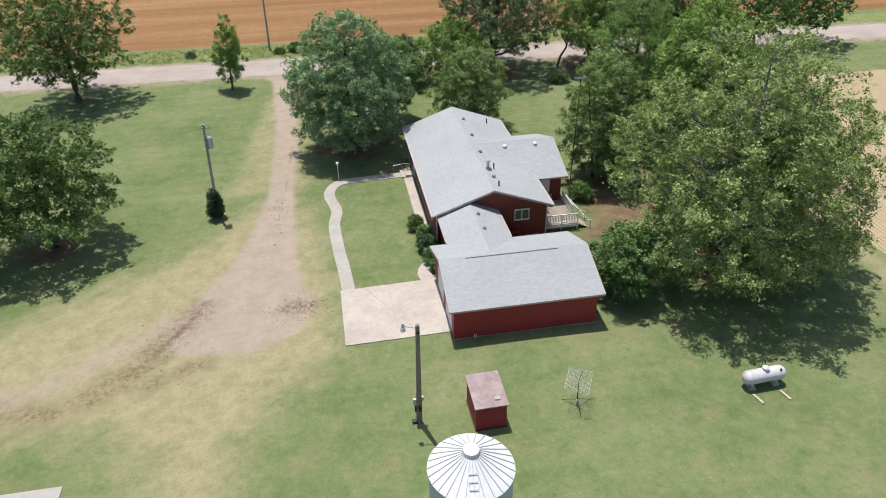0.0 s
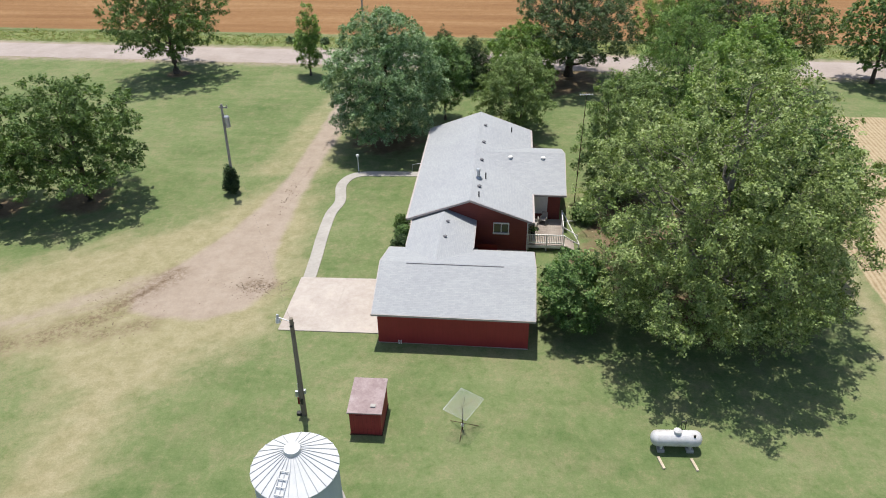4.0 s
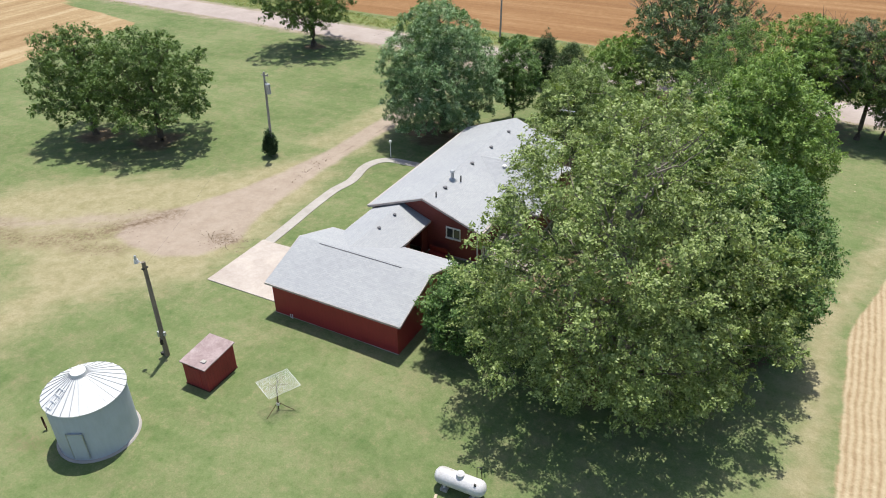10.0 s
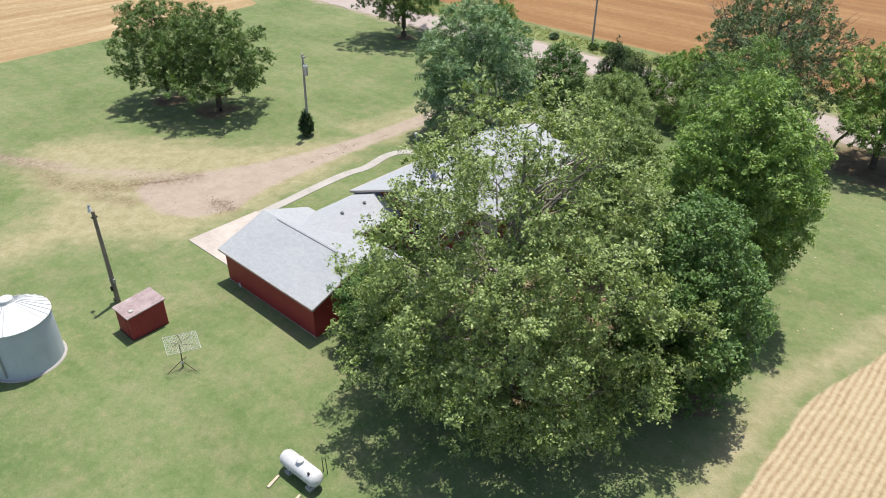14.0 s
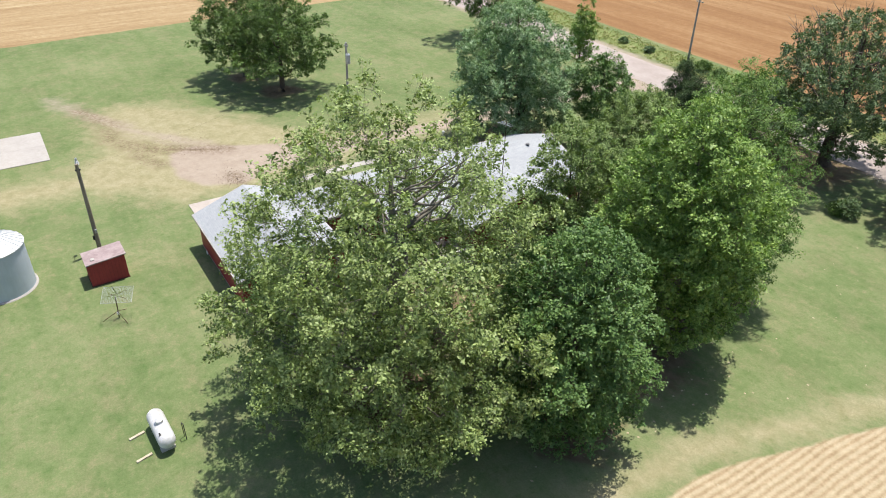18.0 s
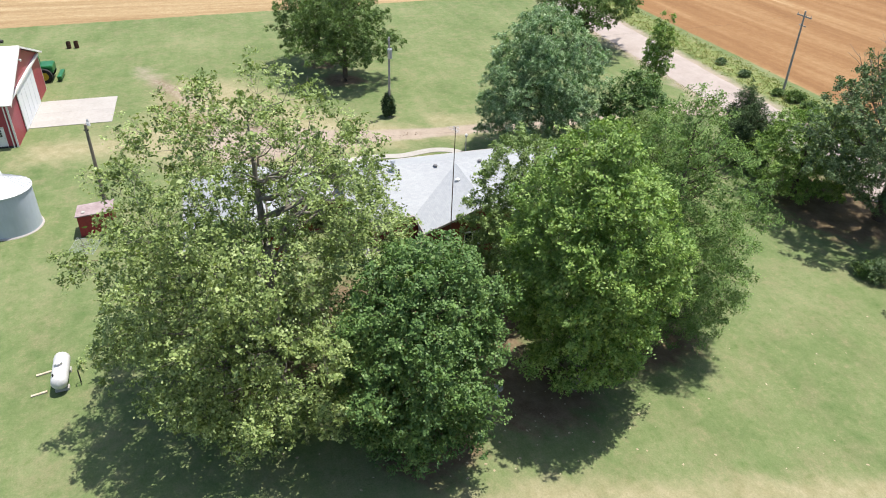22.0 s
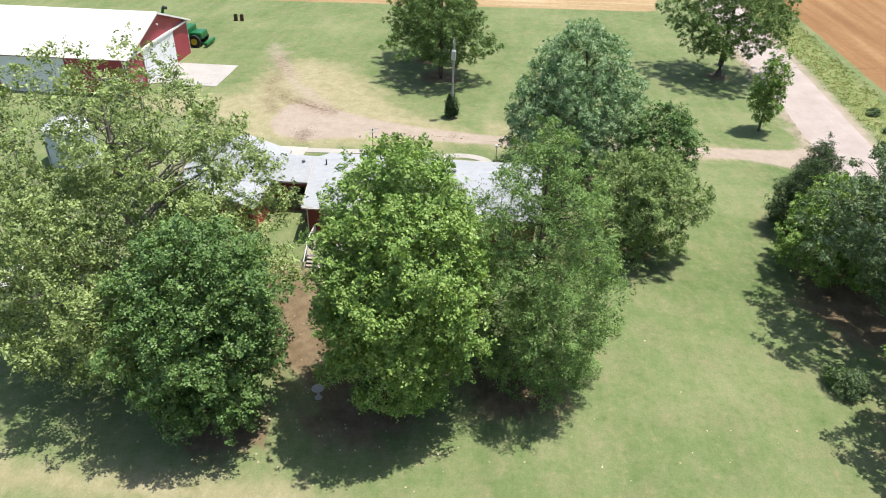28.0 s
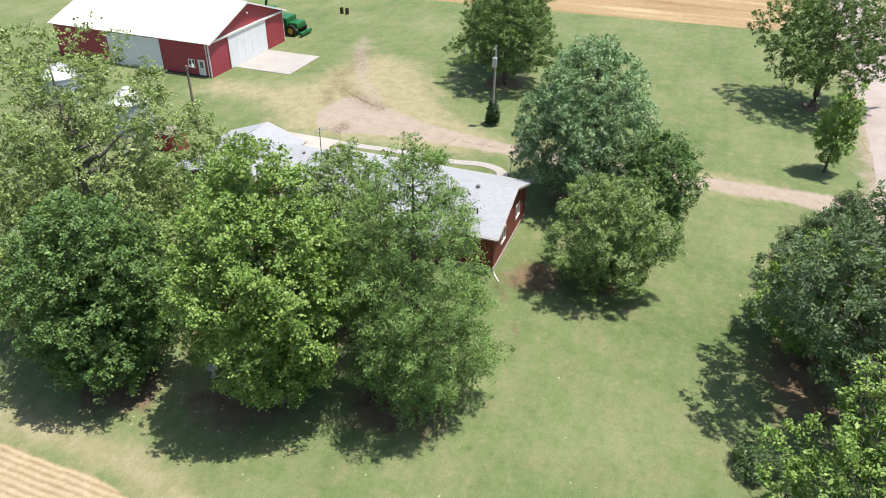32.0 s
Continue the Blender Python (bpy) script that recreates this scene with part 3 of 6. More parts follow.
apron = thing("garage_apron", (0, 0, 0), "stained pinkish concrete parking slab in front of the garage", "pavement", kind="structure")
for x0, x1 in ((-1.6, 2.2), (2.206, 6.08)):
    for y0, y1 in ((38.05, 41.3), (41.306, 44.75)):
        slab(apron, x0, x1, y0, y1, 0.06, CONCRETE)
pad = thing("barn_apron", (0, 0, 0), "pale concrete slab before the big barn door", "pavement", kind="structure")
for x0, x1 in ((-26.5, -22.4), (-22.38, -18.2)):
    slab(pad, x0, x1, 20.6, 28.9, 0.05, PALE)


# ---- windows, doors ----
def window(parent, axis, at, a, b, lo, hi, out, panes=2, name="window", glass=None):
    """A window in a wall. out: +1 or -1, the side that faces outdoors."""
    w = thing(name, (0, 0, 0), "", "")
    w.parent = parent

    def blk(a0, a1, z0, z1, d0, d1):
        y0, y1 = sorted((at + out * d0, at + out * d1))
        return block((a0, y0, z0), (a1, y1, z1)) if axis == 0 else block((y0, a0, z0), (y1, a1, z1))
    part("window_frame", blk(a, b, hi - 0.07, hi + 0.05, -0.08, 0.05), WHITE, w)
    part("window_sill", blk(a - 0.04, b + 0.04, lo - 0.06, lo + 0.05, -0.08, 0.08), WHITE, w)
    for s in (a, b - 0.07):
        part("window_frame", blk(s, s + 0.07, lo + 0.05, hi - 0.07, -0.08, 0.05), WHITE, w)
    step = (b - a) / panes
    for k in range(panes):
        if k:
            part("mullion", blk(a + k * step - 0.035, a + k * step + 0.035, lo + 0.05, hi - 0.07, -0.07, 0.035), WHITE, w)
        part("pane", blk(a + k * step + 0.04, a + (k + 1) * step - 0.04, lo + 0.05, hi - 0.07, -0.05, -0.035), glass or GLASS, w)
    return w


def door(parent, axis, at, a, b, lo, hi, out, material, lites=True, name="door"):
    d = thing(name, (0, 0, 0), "", "")
    d.parent = parent

    def blk(a0, a1, z0, z1, d0, d1):
        y0, y1 = sorted((at + out * d0, at + out * d1))
        return block((a0, y0, z0), (a1, y1, z1)) if axis == 0 else block((y0, a0, z0), (y1, a1, z1))
    part("leaf", blk(a + 0.06, b - 0.06, lo, hi - 0.06, -0.06, 0.0), material, d)
    for s in (a, b - 0.06):
        part("jamb", blk(s, s + 0.06, lo, hi, -0.08, 0.03), WHITE, d)
    part("head", blk(a, b, hi, hi + 0.08, -0.08, 0.035), WHITE, d)
    if lites:
        m, n = (a + b) / 2, (lo + hi) / 2
        for i in (0, 1):
            for j in (0, 1, 2):
                part("pane", blk(m - 0.24 + 0.25 * i, m - 0.02 + 0.25 * i, n + 0.1 + 0.27 * j, n + 0.33 + 0.27 * j, 0.004, 0.012), GLASS, d)
    bm = rod(bmesh.new(), (b - 0.15, at + out * 0.01, lo + 1.0) if axis == 0 else (at + out * 0.01, b - 0.15, lo + 1.0), (b - 0.15, at + out * 0.07, lo + 1.0) if axis == 0 else (at + out * 0.07, b - 0.15, lo + 1.0), 0.03)
    part("door_knob", bm, GALV, d)
    return d


# ---- house ----
house = thing("house", (0, 0, 0), "long red-brown ranch house with a pale grey shingle roof", "house")
EV, RG = 3.40, 5.28
bm = bmesh.new()
wall_with_holes(bm, 0, 49.5, 0.2, 6.95, 16.4, 0.0, 3.28, [(13.6, 14.9, 2.02, 3.0)])
v = [bm.verts.new(p) for p in ((6.95, 49.5, 3.28), (16.4, 49.5, 3.28), (11.68, 49.5, 5.0), (6.95, 49.7, 3.28), (16.4, 49.7, 3.28), (11.68, 49.7, 5.0))]
for f in ((0, 1, 2), (5, 4, 3), (0, 2, 5, 3), (1, 4, 5, 2), (0, 3, 4, 1)):
    bm.faces.new([v[k] for k in f])
part("wall", bm, HOUSE_RED, house, "red-brown lap siding")
bm = bmesh.new()
wall_with_holes(bm, 0, 67.3, 0.2, 6.95, 16.4, 0.0, 3.28, [(9.0, 10.2, 1.5, 2.7), (13.2, 14.4, 1.5, 2.7)])
v = [bm.verts.new(p) for p in ((6.95, 67.3, 3.28), (16.4, 67.3, 3.28), (11.68, 67.3, 5.0), (6.95, 67.5, 3.28), (16.4, 67.5, 3.28), (11.68, 67.5, 5.0))]
for f in ((0, 1, 2), (5, 4, 3), (0, 2, 5, 3), (1, 4, 5, 2), (0, 3, 4, 1)):
    bm.faces.new([v[k] for k in f])
part("wall", bm, HOUSE_RED, house)
part("wall", wall_with_holes(bmesh.new(), 1, 6.95, 0.2, 49.7, 67.3, 0.0, 3.25, [(52, 53.4, 1.4, 2.7), (56.5, 57.9, 1.4, 2.7), (63.0, 64.1, 0.5, 2.6), (65, 66.2, 1.4, 2.7)]), HOUSE_RED, house)
part("wall", wall_with_holes(bmesh.new(), 1, 16.2, 0.2, 49.7, 67.3, 0.0, 3.25, [(50.75, 52.1, 2.25, 3.1), (64.5, 65.8, 1.5, 2.7)]), HOUSE_RED, house)
window(house, 0, 49.5, 13.6, 14.9, 2.02, 3.0, -1)
window(house, 0, 67.5, 9.0, 10.2, 1.5, 2.7, 1)
window(house, 0, 67.5, 13.2, 14.4, 1.5, 2.7, 1)
for a, b in ((52, 53.4), (56.5, 57.9), (65, 66.2)):
    window(house, 1, 6.95, a, b, 1.4, 2.7, -1)
window(house, 1, 16.4, 64.5, 65.8, 1.5, 2.7, 1)
window(house, 1, 16.4, 50.75, 52.1, 2.25, 3.1, 1, 2, "window", BLIND)
door(house, 1, 6.95, 63.0, 64.1, 0.5, 2.6, -1, WHITE, name="front_door")
for lo, hi, nm in (((6.55, EV), (11.68, RG), "roof_slope"), ((16.82, EV), (11.68, RG), "roof_slope")):
    part(nm, slope(lo, hi, 49.12, 67.9, 1), ROOF_Y, house, "pale grey asphalt shingles")
part("ridge_cap", prism(bmesh.new(), [(11.5, RG - 0.064), (11.68, RG + 0.015), (11.86, RG - 0.064), (11.68, RG - 0.04)], 49.1, 67.92, 1), ROOF_Y, house)
for x in (6.5, 16.82):
    part("fascia", block((x, 49.1, EV - 0.2), (x + 0.05, 67.92, EV - 0.015)), TRIM, house)
    part("gutter", block((x - 0.1 if x < 10 else x + 0.05, 49.1, EV - 0.14), (x if x < 10 else x + 0.15, 67.92, EV - 0.03)), TRIM, house)
for y in (49.05, 67.905):
    for x0, x1 in ((6.55, 11.68), (16.82, 11.68)):
        bm = bmesh.new()
        prism(bm, [(x0, EV - 0.01), (x1, RG - 0.01), (x1, RG - 0.19), (x0, EV - 0.19)], y, y + 0.06, 1)
        part("rake_board", bm, TRIM, house)
for x, x1 in ((6.57, 6.94), (16.41, 16.8)):
    part("soffit", block((x, 49.2, EV - 0.2), (x1, 67.8, EV - 0.16)), WHITE, house)
for x, y in ((6.9, 49.42), (16.42, 49.42)):
    part("downpipe", block((x - 0.04, y - 0.04, 0.3), (x + 0.04, y + 0.04, 3.2)), WHITE, house)
part("foundation", block((6.9, 49.45, -0.1), (16.45, 67.55, 0.42)), FOUND, house)

# east wing
WR, WE = 5.1, 3.38
part("wall", block((16.4, 54.4, 0.0), (19.3, 54.6, 3.25)), HOUSE_RED, house)
part("white_panel", block((16.5, 54.33, 1.3), (18.2, 54.395, 3.2)), WHITE, house, "white painted wall panel by the deck")
part("wall", block((16.4, 62.9, 0.0), (19.3, 63.1, 3.25)), HOUSE_RED, house)
bm = bmesh.new()
wall_with_holes(bm, 1, 19.1, 0.2, 54.6, 62.9, 0.0, 3.25, [(57.2, 58.6, 1.6, 2.7)])
v = [bm.verts.new(p) for p in ((19.1, 54.4, 3.25), (19.1, 63.1, 3.25), (19.1, 58.75, 4.86), (19.3, 54.4, 3.25), (19.3, 63.1, 3.25), (19.3, 58.75, 4.86))]
for f in ((2, 1, 0), (3, 4, 5), (3, 5, 2, 0), (2, 5, 4, 1), (1, 4, 3, 0)):
    bm.faces.new([v[k] for k in f])
part("wall", bm, HOUSE_RED, house)
window(house, 1, 19.3, 57.2, 58.6, 1.6, 2.7, 1)
for lo, s in ((53.95, 1), (63.55, -1)):
    # the slope runs back until it meets the main roof
    def main_x(z):
        return 11.68 + (RG - z) / (RG - EV) * (16.82 - 11.68)
    bm = bmesh.new()
    top = [bm.verts.new(p) for p in ((19.7, lo, WE), (19.7, 58.75, WR), (main_x(WR) - 0.25, 58.75, WR), (main_x(WE) - 0.25, lo, WE))]
    low = [bm.verts.new(p.co - Vector((0, 0, 0.11))) for p in top]
    bm.faces.new(top)
    bm.faces.new(low[::-1])
    for i in range(4):
        bm.faces.new((top[i], top[(i + 1) % 4], low[(i + 1) % 4], low[i]))
    bmesh.ops.recalc_face_normals(bm, faces=bm.faces)
    part("roof_slope", bm, ROOF_X, house)
    bm = prism(bmesh.new(), [(lo, WE - 0.01), (58.75, WR - 0.01), (58.75, WR - 0.18), (lo, WE - 0.18)], 19.705, 19.76, 0)
    part("rake_board", bm, TRIM, house)
    part("fascia", block((16.9, lo - 0.05 if s > 0 else lo, WE - 0.18), (19.76, lo if s > 0 else lo + 0.05, WE - 0.015)), TRIM, house)
part("ridge_cap", prism(bmesh.new(), [(58.57, WR - 0.062), (58.75, WR + 0.015), (58.93, WR - 0.062), (58.75, WR - 0.04)], 12.3, 19.72, 0), ROOF_X, house)
part("foundation", block((16.46, 54.45, -0.1), (19.35, 63.05, 0.42)), FOUND, house)

# roof vents and flue
for x, y in ((12.28, 64.8), (12.3, 60.8), (12.27, 56.95), (12.31, 51.85)):
    z = RG - (x - 11.68) / 5.14 * (RG - EV)
    bm = rod(bmesh.new(), (x, y, z - 0.05), (x, y, z + 0.12), 0.11)
    rod(bm, (x, y, z + 0.1), (x, y, z + 0.16), 0.19, 0.15, 12)
    part("roof_vent", bm, RIDGE_GREY, house, "low dark-grey roof vent")
for x, y, h in ((12.35, 50.2, 0.45), (14.86, 65.6, 0.5), (12.76, 53.75, 0.55)):
    z = RG - (x - 11.68) / 5.14 * (RG - EV)
    part("vent_pipe", rod(bmesh.new(), (x, y, z - 0.05), (x, y, z + h), 0.06), DARK_METAL, house, "dark vent pipe")
for x in (14.83, 17.76):
    z = WR - 0.7 / 4.8 * (WR - WE)
    bm = rod(bmesh.new(), (x, 58.05, z - 0.05), (x, 58.05, z + 0.16), 0.15)
    rod(bm, (x, 58.05, z + 0.14), (x, 58.05, z + 0.22), 0.2, 0.1, 14)
    part("roof_vent", bm, WHITE, house, "white roof vent")
z = RG - 0.45 / 5.14 * (RG - EV)
flue = part("flue", rod(bmesh.new(), (12.15, 53.4, z - 0.1), (12.15, 53.4, z + 0.7), 0.13, sides=16), GALV, house, "galvanised flue with a cowl")
part("cowl", rod(bmesh.new(), (12.15, 53.4, z + 0.72), (12.15, 53.4, z + 0.84), 0.24, 0.16, 16), GALV, flue)
part("flashing", rod(bmesh.new(), (12.15, 53.4, z - 0.08), (12.15, 53.4, z + 0.14), 0.36, 0.2, 16), GALV, flue)

# breezeway between house and garage
link_ = thing("breezeway", (0, 0, 0), "low red-walled breezeway with a shingled gable roof", "breezeway")
part("wall", wall_with_holes(bmesh.new(), 1, 7.25, 0.15, 45.6, 49.48, 0.0, 3.0, [(46.3, 47.3, 0.35, 2.4)]), HOUSE_RED, link_)
part("wall", wall_with_holes(bmesh.new(), 1, 11.75, 0.15, 45.6, 49.48, 0.0, 3.0, [(46.6, 48.6, 0.4, 2.6)]), HOUSE_RED, link_)
door(link_, 1, 7.25, 46.3, 47.3, 0.35, 2.4, -1, WHITE, name="side_door")
for lo in ((6.95, 3.2), (12.2, 3.2)):
    bm = bmesh.new()
    top = [bm.verts.new(p) for p in ((lo[0], 49.48, 3.2), (9.62, 49.48, 4.22), (9.62, 41.5, 4.22), (lo[0], 44.5, 3.2))]
    low = [bm.verts.new(p.co - Vector((0, 0, 0.1))) for p in top]
    bm.faces.new(top)
    bm.faces.new(low[::-1])
    for i in range(4):
        bm.faces.new((top[i], top[(i + 1) % 4], low[(i + 1) % 4], low[i]))
    bmesh.ops.recalc_face_normals(bm, faces=bm.faces)
    part("roof_slope", bm, ROOF_Y, link_)
    x = lo[0]
    part("fascia", block((x - 0.05 if x < 9 else x, 45.25, 3.02), (x if x < 9 else x + 0.05, 49.48, 3.185)), TRIM, link_)
for y in (47.6, 45.3):
    z = 4.22 - 0.4 / 2.6
    bm = rod(bmesh.new(), (10.02, y, z - 0.05), (10.02, y, z + 0.1), 0.1)
    rod(bm, (10.02, y, z + 0.08), (10.02, y, z + 0.14), 0.16, 0.1, 12)
    part("roof_vent", bm, RIDGE_GREY, link_, "low dark-grey roof vent")

# garage
garage = thing("garage", (0, 0, 0), "barn-red garage with a grey shingle gable roof", "garage")
part("wall", block((6.0, 37.15, 0.06), (16.45, 37.33, 2.85)), GARAGE_RED, garage, "plain barn-red wall")
part("wall", block((6.0, 44.7, 0.0), (16.45, 44.88, 2.9)), GARAGE_RED, garage)
for x, holes in ((6.0, [(38.0, 40.6, 0.1, 2.4), (41.2, 43.8, 0.1, 2.4)]), (16.27, [])):
    bm = wall_with_holes(bmesh.new(), 1, x, 0.18, 37.33, 44.7, 0.1, 2.85, holes)
    v = [bm.verts.new(p) for p in ((x, 37.2, 2.85), (x, 44.85, 2.85), (x, 41.15, 4.2), (x + 0.18, 37.2, 2.85), (x + 0.18, 44.85, 2.85), (x + 0.18, 41.15, 4.2))]
    for f in ((2, 1, 0), (3, 4, 5), (3, 5, 2, 0), (2, 5, 4, 1), (1, 4, 3, 0)):
        bm.faces.new([v[k] for k in f])
    part("wall", bm, GARAGE_RED, garage)
for a, b in ((38.0, 40.6), (41.2, 43.8)):
    gd = part("garage_door", block((6.05, a, 0.1), (6.12, b, 2.4)), WHITE, garage, "white sectional garage door")
    for k in range(4):
        part("door_panel", block((6.02, a + 0.05, 0.13 + 0.57 * k), (6.05, b - 0.05, 0.64 + 0.57 * k), 0.01), WHITE, gd)
part("roof_slope", slope((36.85, 2.88), (41.15, 4.42), 5.68, 16.84, 0), ROOF_X, garage, "grey asphalt shingles")
part("roof_slope", slope((45.2, 3.05), (41.15, 4.42), 5.68, 16.84, 0), ROOF_X, garage)
part("ridge_vent", block((7.6, 40.97, 4.33), (14.6, 41.02, 4.4)), RIDGE_GREY, garage, "dark ridge vent")
part("fascia", block((5.66, 36.79, 2.72), (16.86, 36.85, 2.87)), TRIM, garage)
part("fascia", block((5.66, 45.2, 2.88), (16.86, 45.26, 3.03)), TRIM, garage)
for x in (5.62, 16.845):
    part("rake_board", prism(bmesh.new(), [(36.85, 2.87), (41.15, 4.41), (45.2, 3.04), (45.2, 2.88), (41.15, 4.24), (36.85, 2.71)], x, x + 0.055, 0), TRIM, garage)
part("foundation", block((5.97, 37.1, -0.15), (16.48, 44.9, 0.09)), FOUND, garage, "pale concrete footing")
part("base_board", block((5.98, 37.12, 0.095), (16.47, 37.147, 0.2)), FOUND, garage, "muddy pale strip along the foot of the wall")
for x in (7.45, 7.6):
    part("vent_pipe", rod(bmesh.new(), (x, 37.05, 0.1), (x, 37.05, 0.5), 0.035), WHITE, garage)

# deck in the corner of house and wing
deck = thing("deck", (0, 0, 0), "weathered wooden deck with a white baluster rail", "deck")
first = None
n = 22
for k in range(n):
    y0 = 49.9 + k * 0.2
    if first is None:
        first = part("plank", block((16.45, 0, 0.74), (19.55, 0.185, 0.78)), DECK, deck)
        first.matrix_local = pose(0, y0, 0)
    else:
        again(first, pose(random.uniform(-0.01, 0.01), y0, random.uniform(-0.003, 0.003)), deck)
for x in (16.5, 18.0, 19.45):
    for y in (49.95, 54.2):
        part("post", block((x, y, -0.05), (x + 0.1, y + 0.1, 1.72 if x > 19 or y < 50 else 0.74)), WHITE, deck)
part("joist", block((16.45, 49.86, 0.5), (19.55, 49.9, 0.735)), WHITE, deck)
part("joist", block((19.552, 49.86, 0.5), (19.59, 54.3, 0.735)), WHITE, deck)
for z in (0.9, 1.66):
    part("rail", block((16.6, 49.96, z), (19.45, 50.03, z + 0.07)), WHITE, deck)
    part("rail", block((19.46, 51.6, z), (19.53, 54.2, z + 0.07)), WHITE, deck)
bal = None
for k in range(19):
    x = 16.72 + k * 0.145
    if bal is None:
        bal = part("baluster", block((-0.022, -0.022, 0.97), (0.022, 0.022, 1.66)), WHITE, deck)
        bal.matrix_local = pose(x, 49.995, 0)
    else:
        again(bal, pose(x, 49.995, 0), deck)
for k in range(17):
    again(bal, pose(19.495, 51.72 + k * 0.145, 0), deck)
part("post", block((19.45, 51.5, -0.05), (19.55, 51.6, 1.72)), WHITE, deck)
for k in range(4):
    part("step", block((19.6 + k * 0.28, 50.1, 0.56 - 0.17 * k), (19.88 + k * 0.28, 51.5, 0.6 - 0.17 * k)), DECK, deck)
for y in (50.08, 51.5):
    part("stringer", beam(bmesh.new(), (19.6, y, 0.5), (20.75, y, -0.05), 0.04, 0.2), DARK_METAL, deck)
    part("stair_rail", beam(bmesh.new(), (19.5, y, 1.6), (20.75, y, 0.85), 0.06), WHITE, deck)
    part("post", block((20.7, y - 0.04, -0.05), (20.78, y + 0.04, 0.9)), WHITE, deck)
part("shade_rail", beam(bmesh.new(), (19.6, 54.3, 1.5), (20.9, 51.0, 0.3), 0.07), WHITE, deck)

def deck_chair(x, y, turn):
    c = thing("deck_chair", (x, y, 0.785), "weathered grey-white armchair on the deck", "chair", "deck chairs", turn=turn)
    part("seat", block((-0.26, -0.25, 0.38), (0.26, 0.25, 0.45), 0.02), WICKER, c)
    bm = block((-0.26, 0.2, 0.45), (0.26, 0.26, 1.0), 0.02)
    bmesh.ops.rotate(bm, verts=bm.verts, cent=(0, 0.23, 0.45), matrix=Matrix.Rotation(radians(-10), 3, "X"))
    part("backrest", bm, WICKER, c)
    for s in (-0.29, 0.25):
        part("armrest", block((s, -0.24, 0.62), (s + 0.06, 0.24, 0.66), 0.01), WICKER, c)
        for y0 in (-0.23, 0.17):
            part("leg", block((s, y0, 0.0), (s + 0.05, y0 + 0.05, 0.62)), WICKER, c)


deck_chair(17.1, 52.7, -80)
deck_chair(17.9, 53.5, -20)
plant = thing("potted_plant", (16.95, 51.5, 0.785), "dark leafy plant in a pot on the deck", "plant")
part("pot", rod(bmesh.new(), (0, 0, 0), (0, 0, 0.3), 0.14, 0.19, 16), DARK_METAL, plant)
r_ = random.Random(5)
bm = bmesh.new()
for k in range(160):
    d = Vector((r_.gauss(0, 1), r_.gauss(0, 1), r_.gauss(0.4, 0.8))).normalized() * r_.uniform(0.15, 0.55)
    p = Vector((0, 0, 0.5)) + d
    u = Vector((r_.gauss(0, 1), r_.gauss(0, 1), r_.gauss(0, 1))).normalized() * 0.07
    w = d.cross(u).normalized() * 0.04
    bm.faces.new([bm.verts.new(q) for q in (p - u, p + w, p + u, p - w)])
part("foliage", bm, OAK, plant)
dp = thing("drain_pipe", (20.5, 55.1, float(land(20.5, 55.1))), "white plastic drain pipe lying on the grass", "pipe", turn=10)
part("pipe", rod(bmesh.new(), (-0.75, 0, 0.06), (0.75, 0, 0.06), 0.06), WHITE, dp)

dp = thing("drain_pipe", (17.0, 67.95, float(land(17.0, 67.95))), "white plastic downspout extension lying at the house corner", "pipe", turn=35)
part("pipe", rod(bmesh.new(), (-0.7, 0, 0.06), (0.7, 0, 0.06), 0.065), WHITE, dp)
part("elbow", rod(bmesh.new(), (-0.7, 0, 0.0), (-0.7, 0, 0.5), 0.06), WHITE, dp)

# ---- pole barn ----
barn = thing("pole_barn", (0, 0, 0), "large dark-red metal barn with a white roof", "barn")
BE, BP, BX0, BX1, BY0, BY1 = 4.62, 7.75, -31.2, -13.3, -4.6, 20.5
mid = (BX0 + BX1) / 2
bm = wall_with_holes(bmesh.new(), 1, BX1 - 0.15, 0.15, BY0, BY1, 0.0, BE - 0.05, [(4.5, 12.9, 0.0, 4.2), (17.05, 18.05, 1.1, 2.1), (18.55, 19.6, 0.0, 2.15)])
part("wall", bm, BARN_RED, barn, "dark-red ribbed metal")
part("wall", block((BX0, BY0, 0), (BX0 + 0.15, BY1, BE - 0.05)), BARN_RED, barn)
for y, holes in ((BY1 - 0.15, [(-26.3, -17.5, 0.0, 4.25)]), (BY0, [])):
    bm = wall_with_holes(bmesh.new(), 0, y, 0.15, BX0 + 0.15, BX1 - 0.15, 0.0, BE - 0.1, holes)
    v = [bm.verts.new(p) for p in ((BX0 + 0.15, y, BE - 0.1), (BX1 - 0.15, y, BE - 0.1), (mid, y, BP - 0.2), (BX0 + 0.15, y + 0.15, BE - 0.1), (BX1 - 0.15, y + 0.15, BE - 0.1), (mid, y + 0.15, BP - 0.2))]
    for f in ((0, 1, 2), (5, 4, 3), (0, 2, 5, 3), (1, 4, 5, 2), (0, 3, 4, 1)):
        bm.faces.new([v[k] for k in f])
    part("wall", bm, BARN_RED, barn)
for x in (BX0 - 0.45, BX1 + 0.45):
    part("roof_slope", slope((x, BE - 0.08), (mid, BP), BY0 - 0.4, BY1 + 0.45, 1, 0.08), BARN_ROOF, barn, "white ribbed metal roof")
    part("rake_trim", prism(bmesh.new(), [(x, BE - 0.09), (mid, BP - 0.01), (mid, BP - 0.24), (x, BE - 0.32)], BY1 + 0.455, BY1 + 0.5, 1), WHITE, barn)
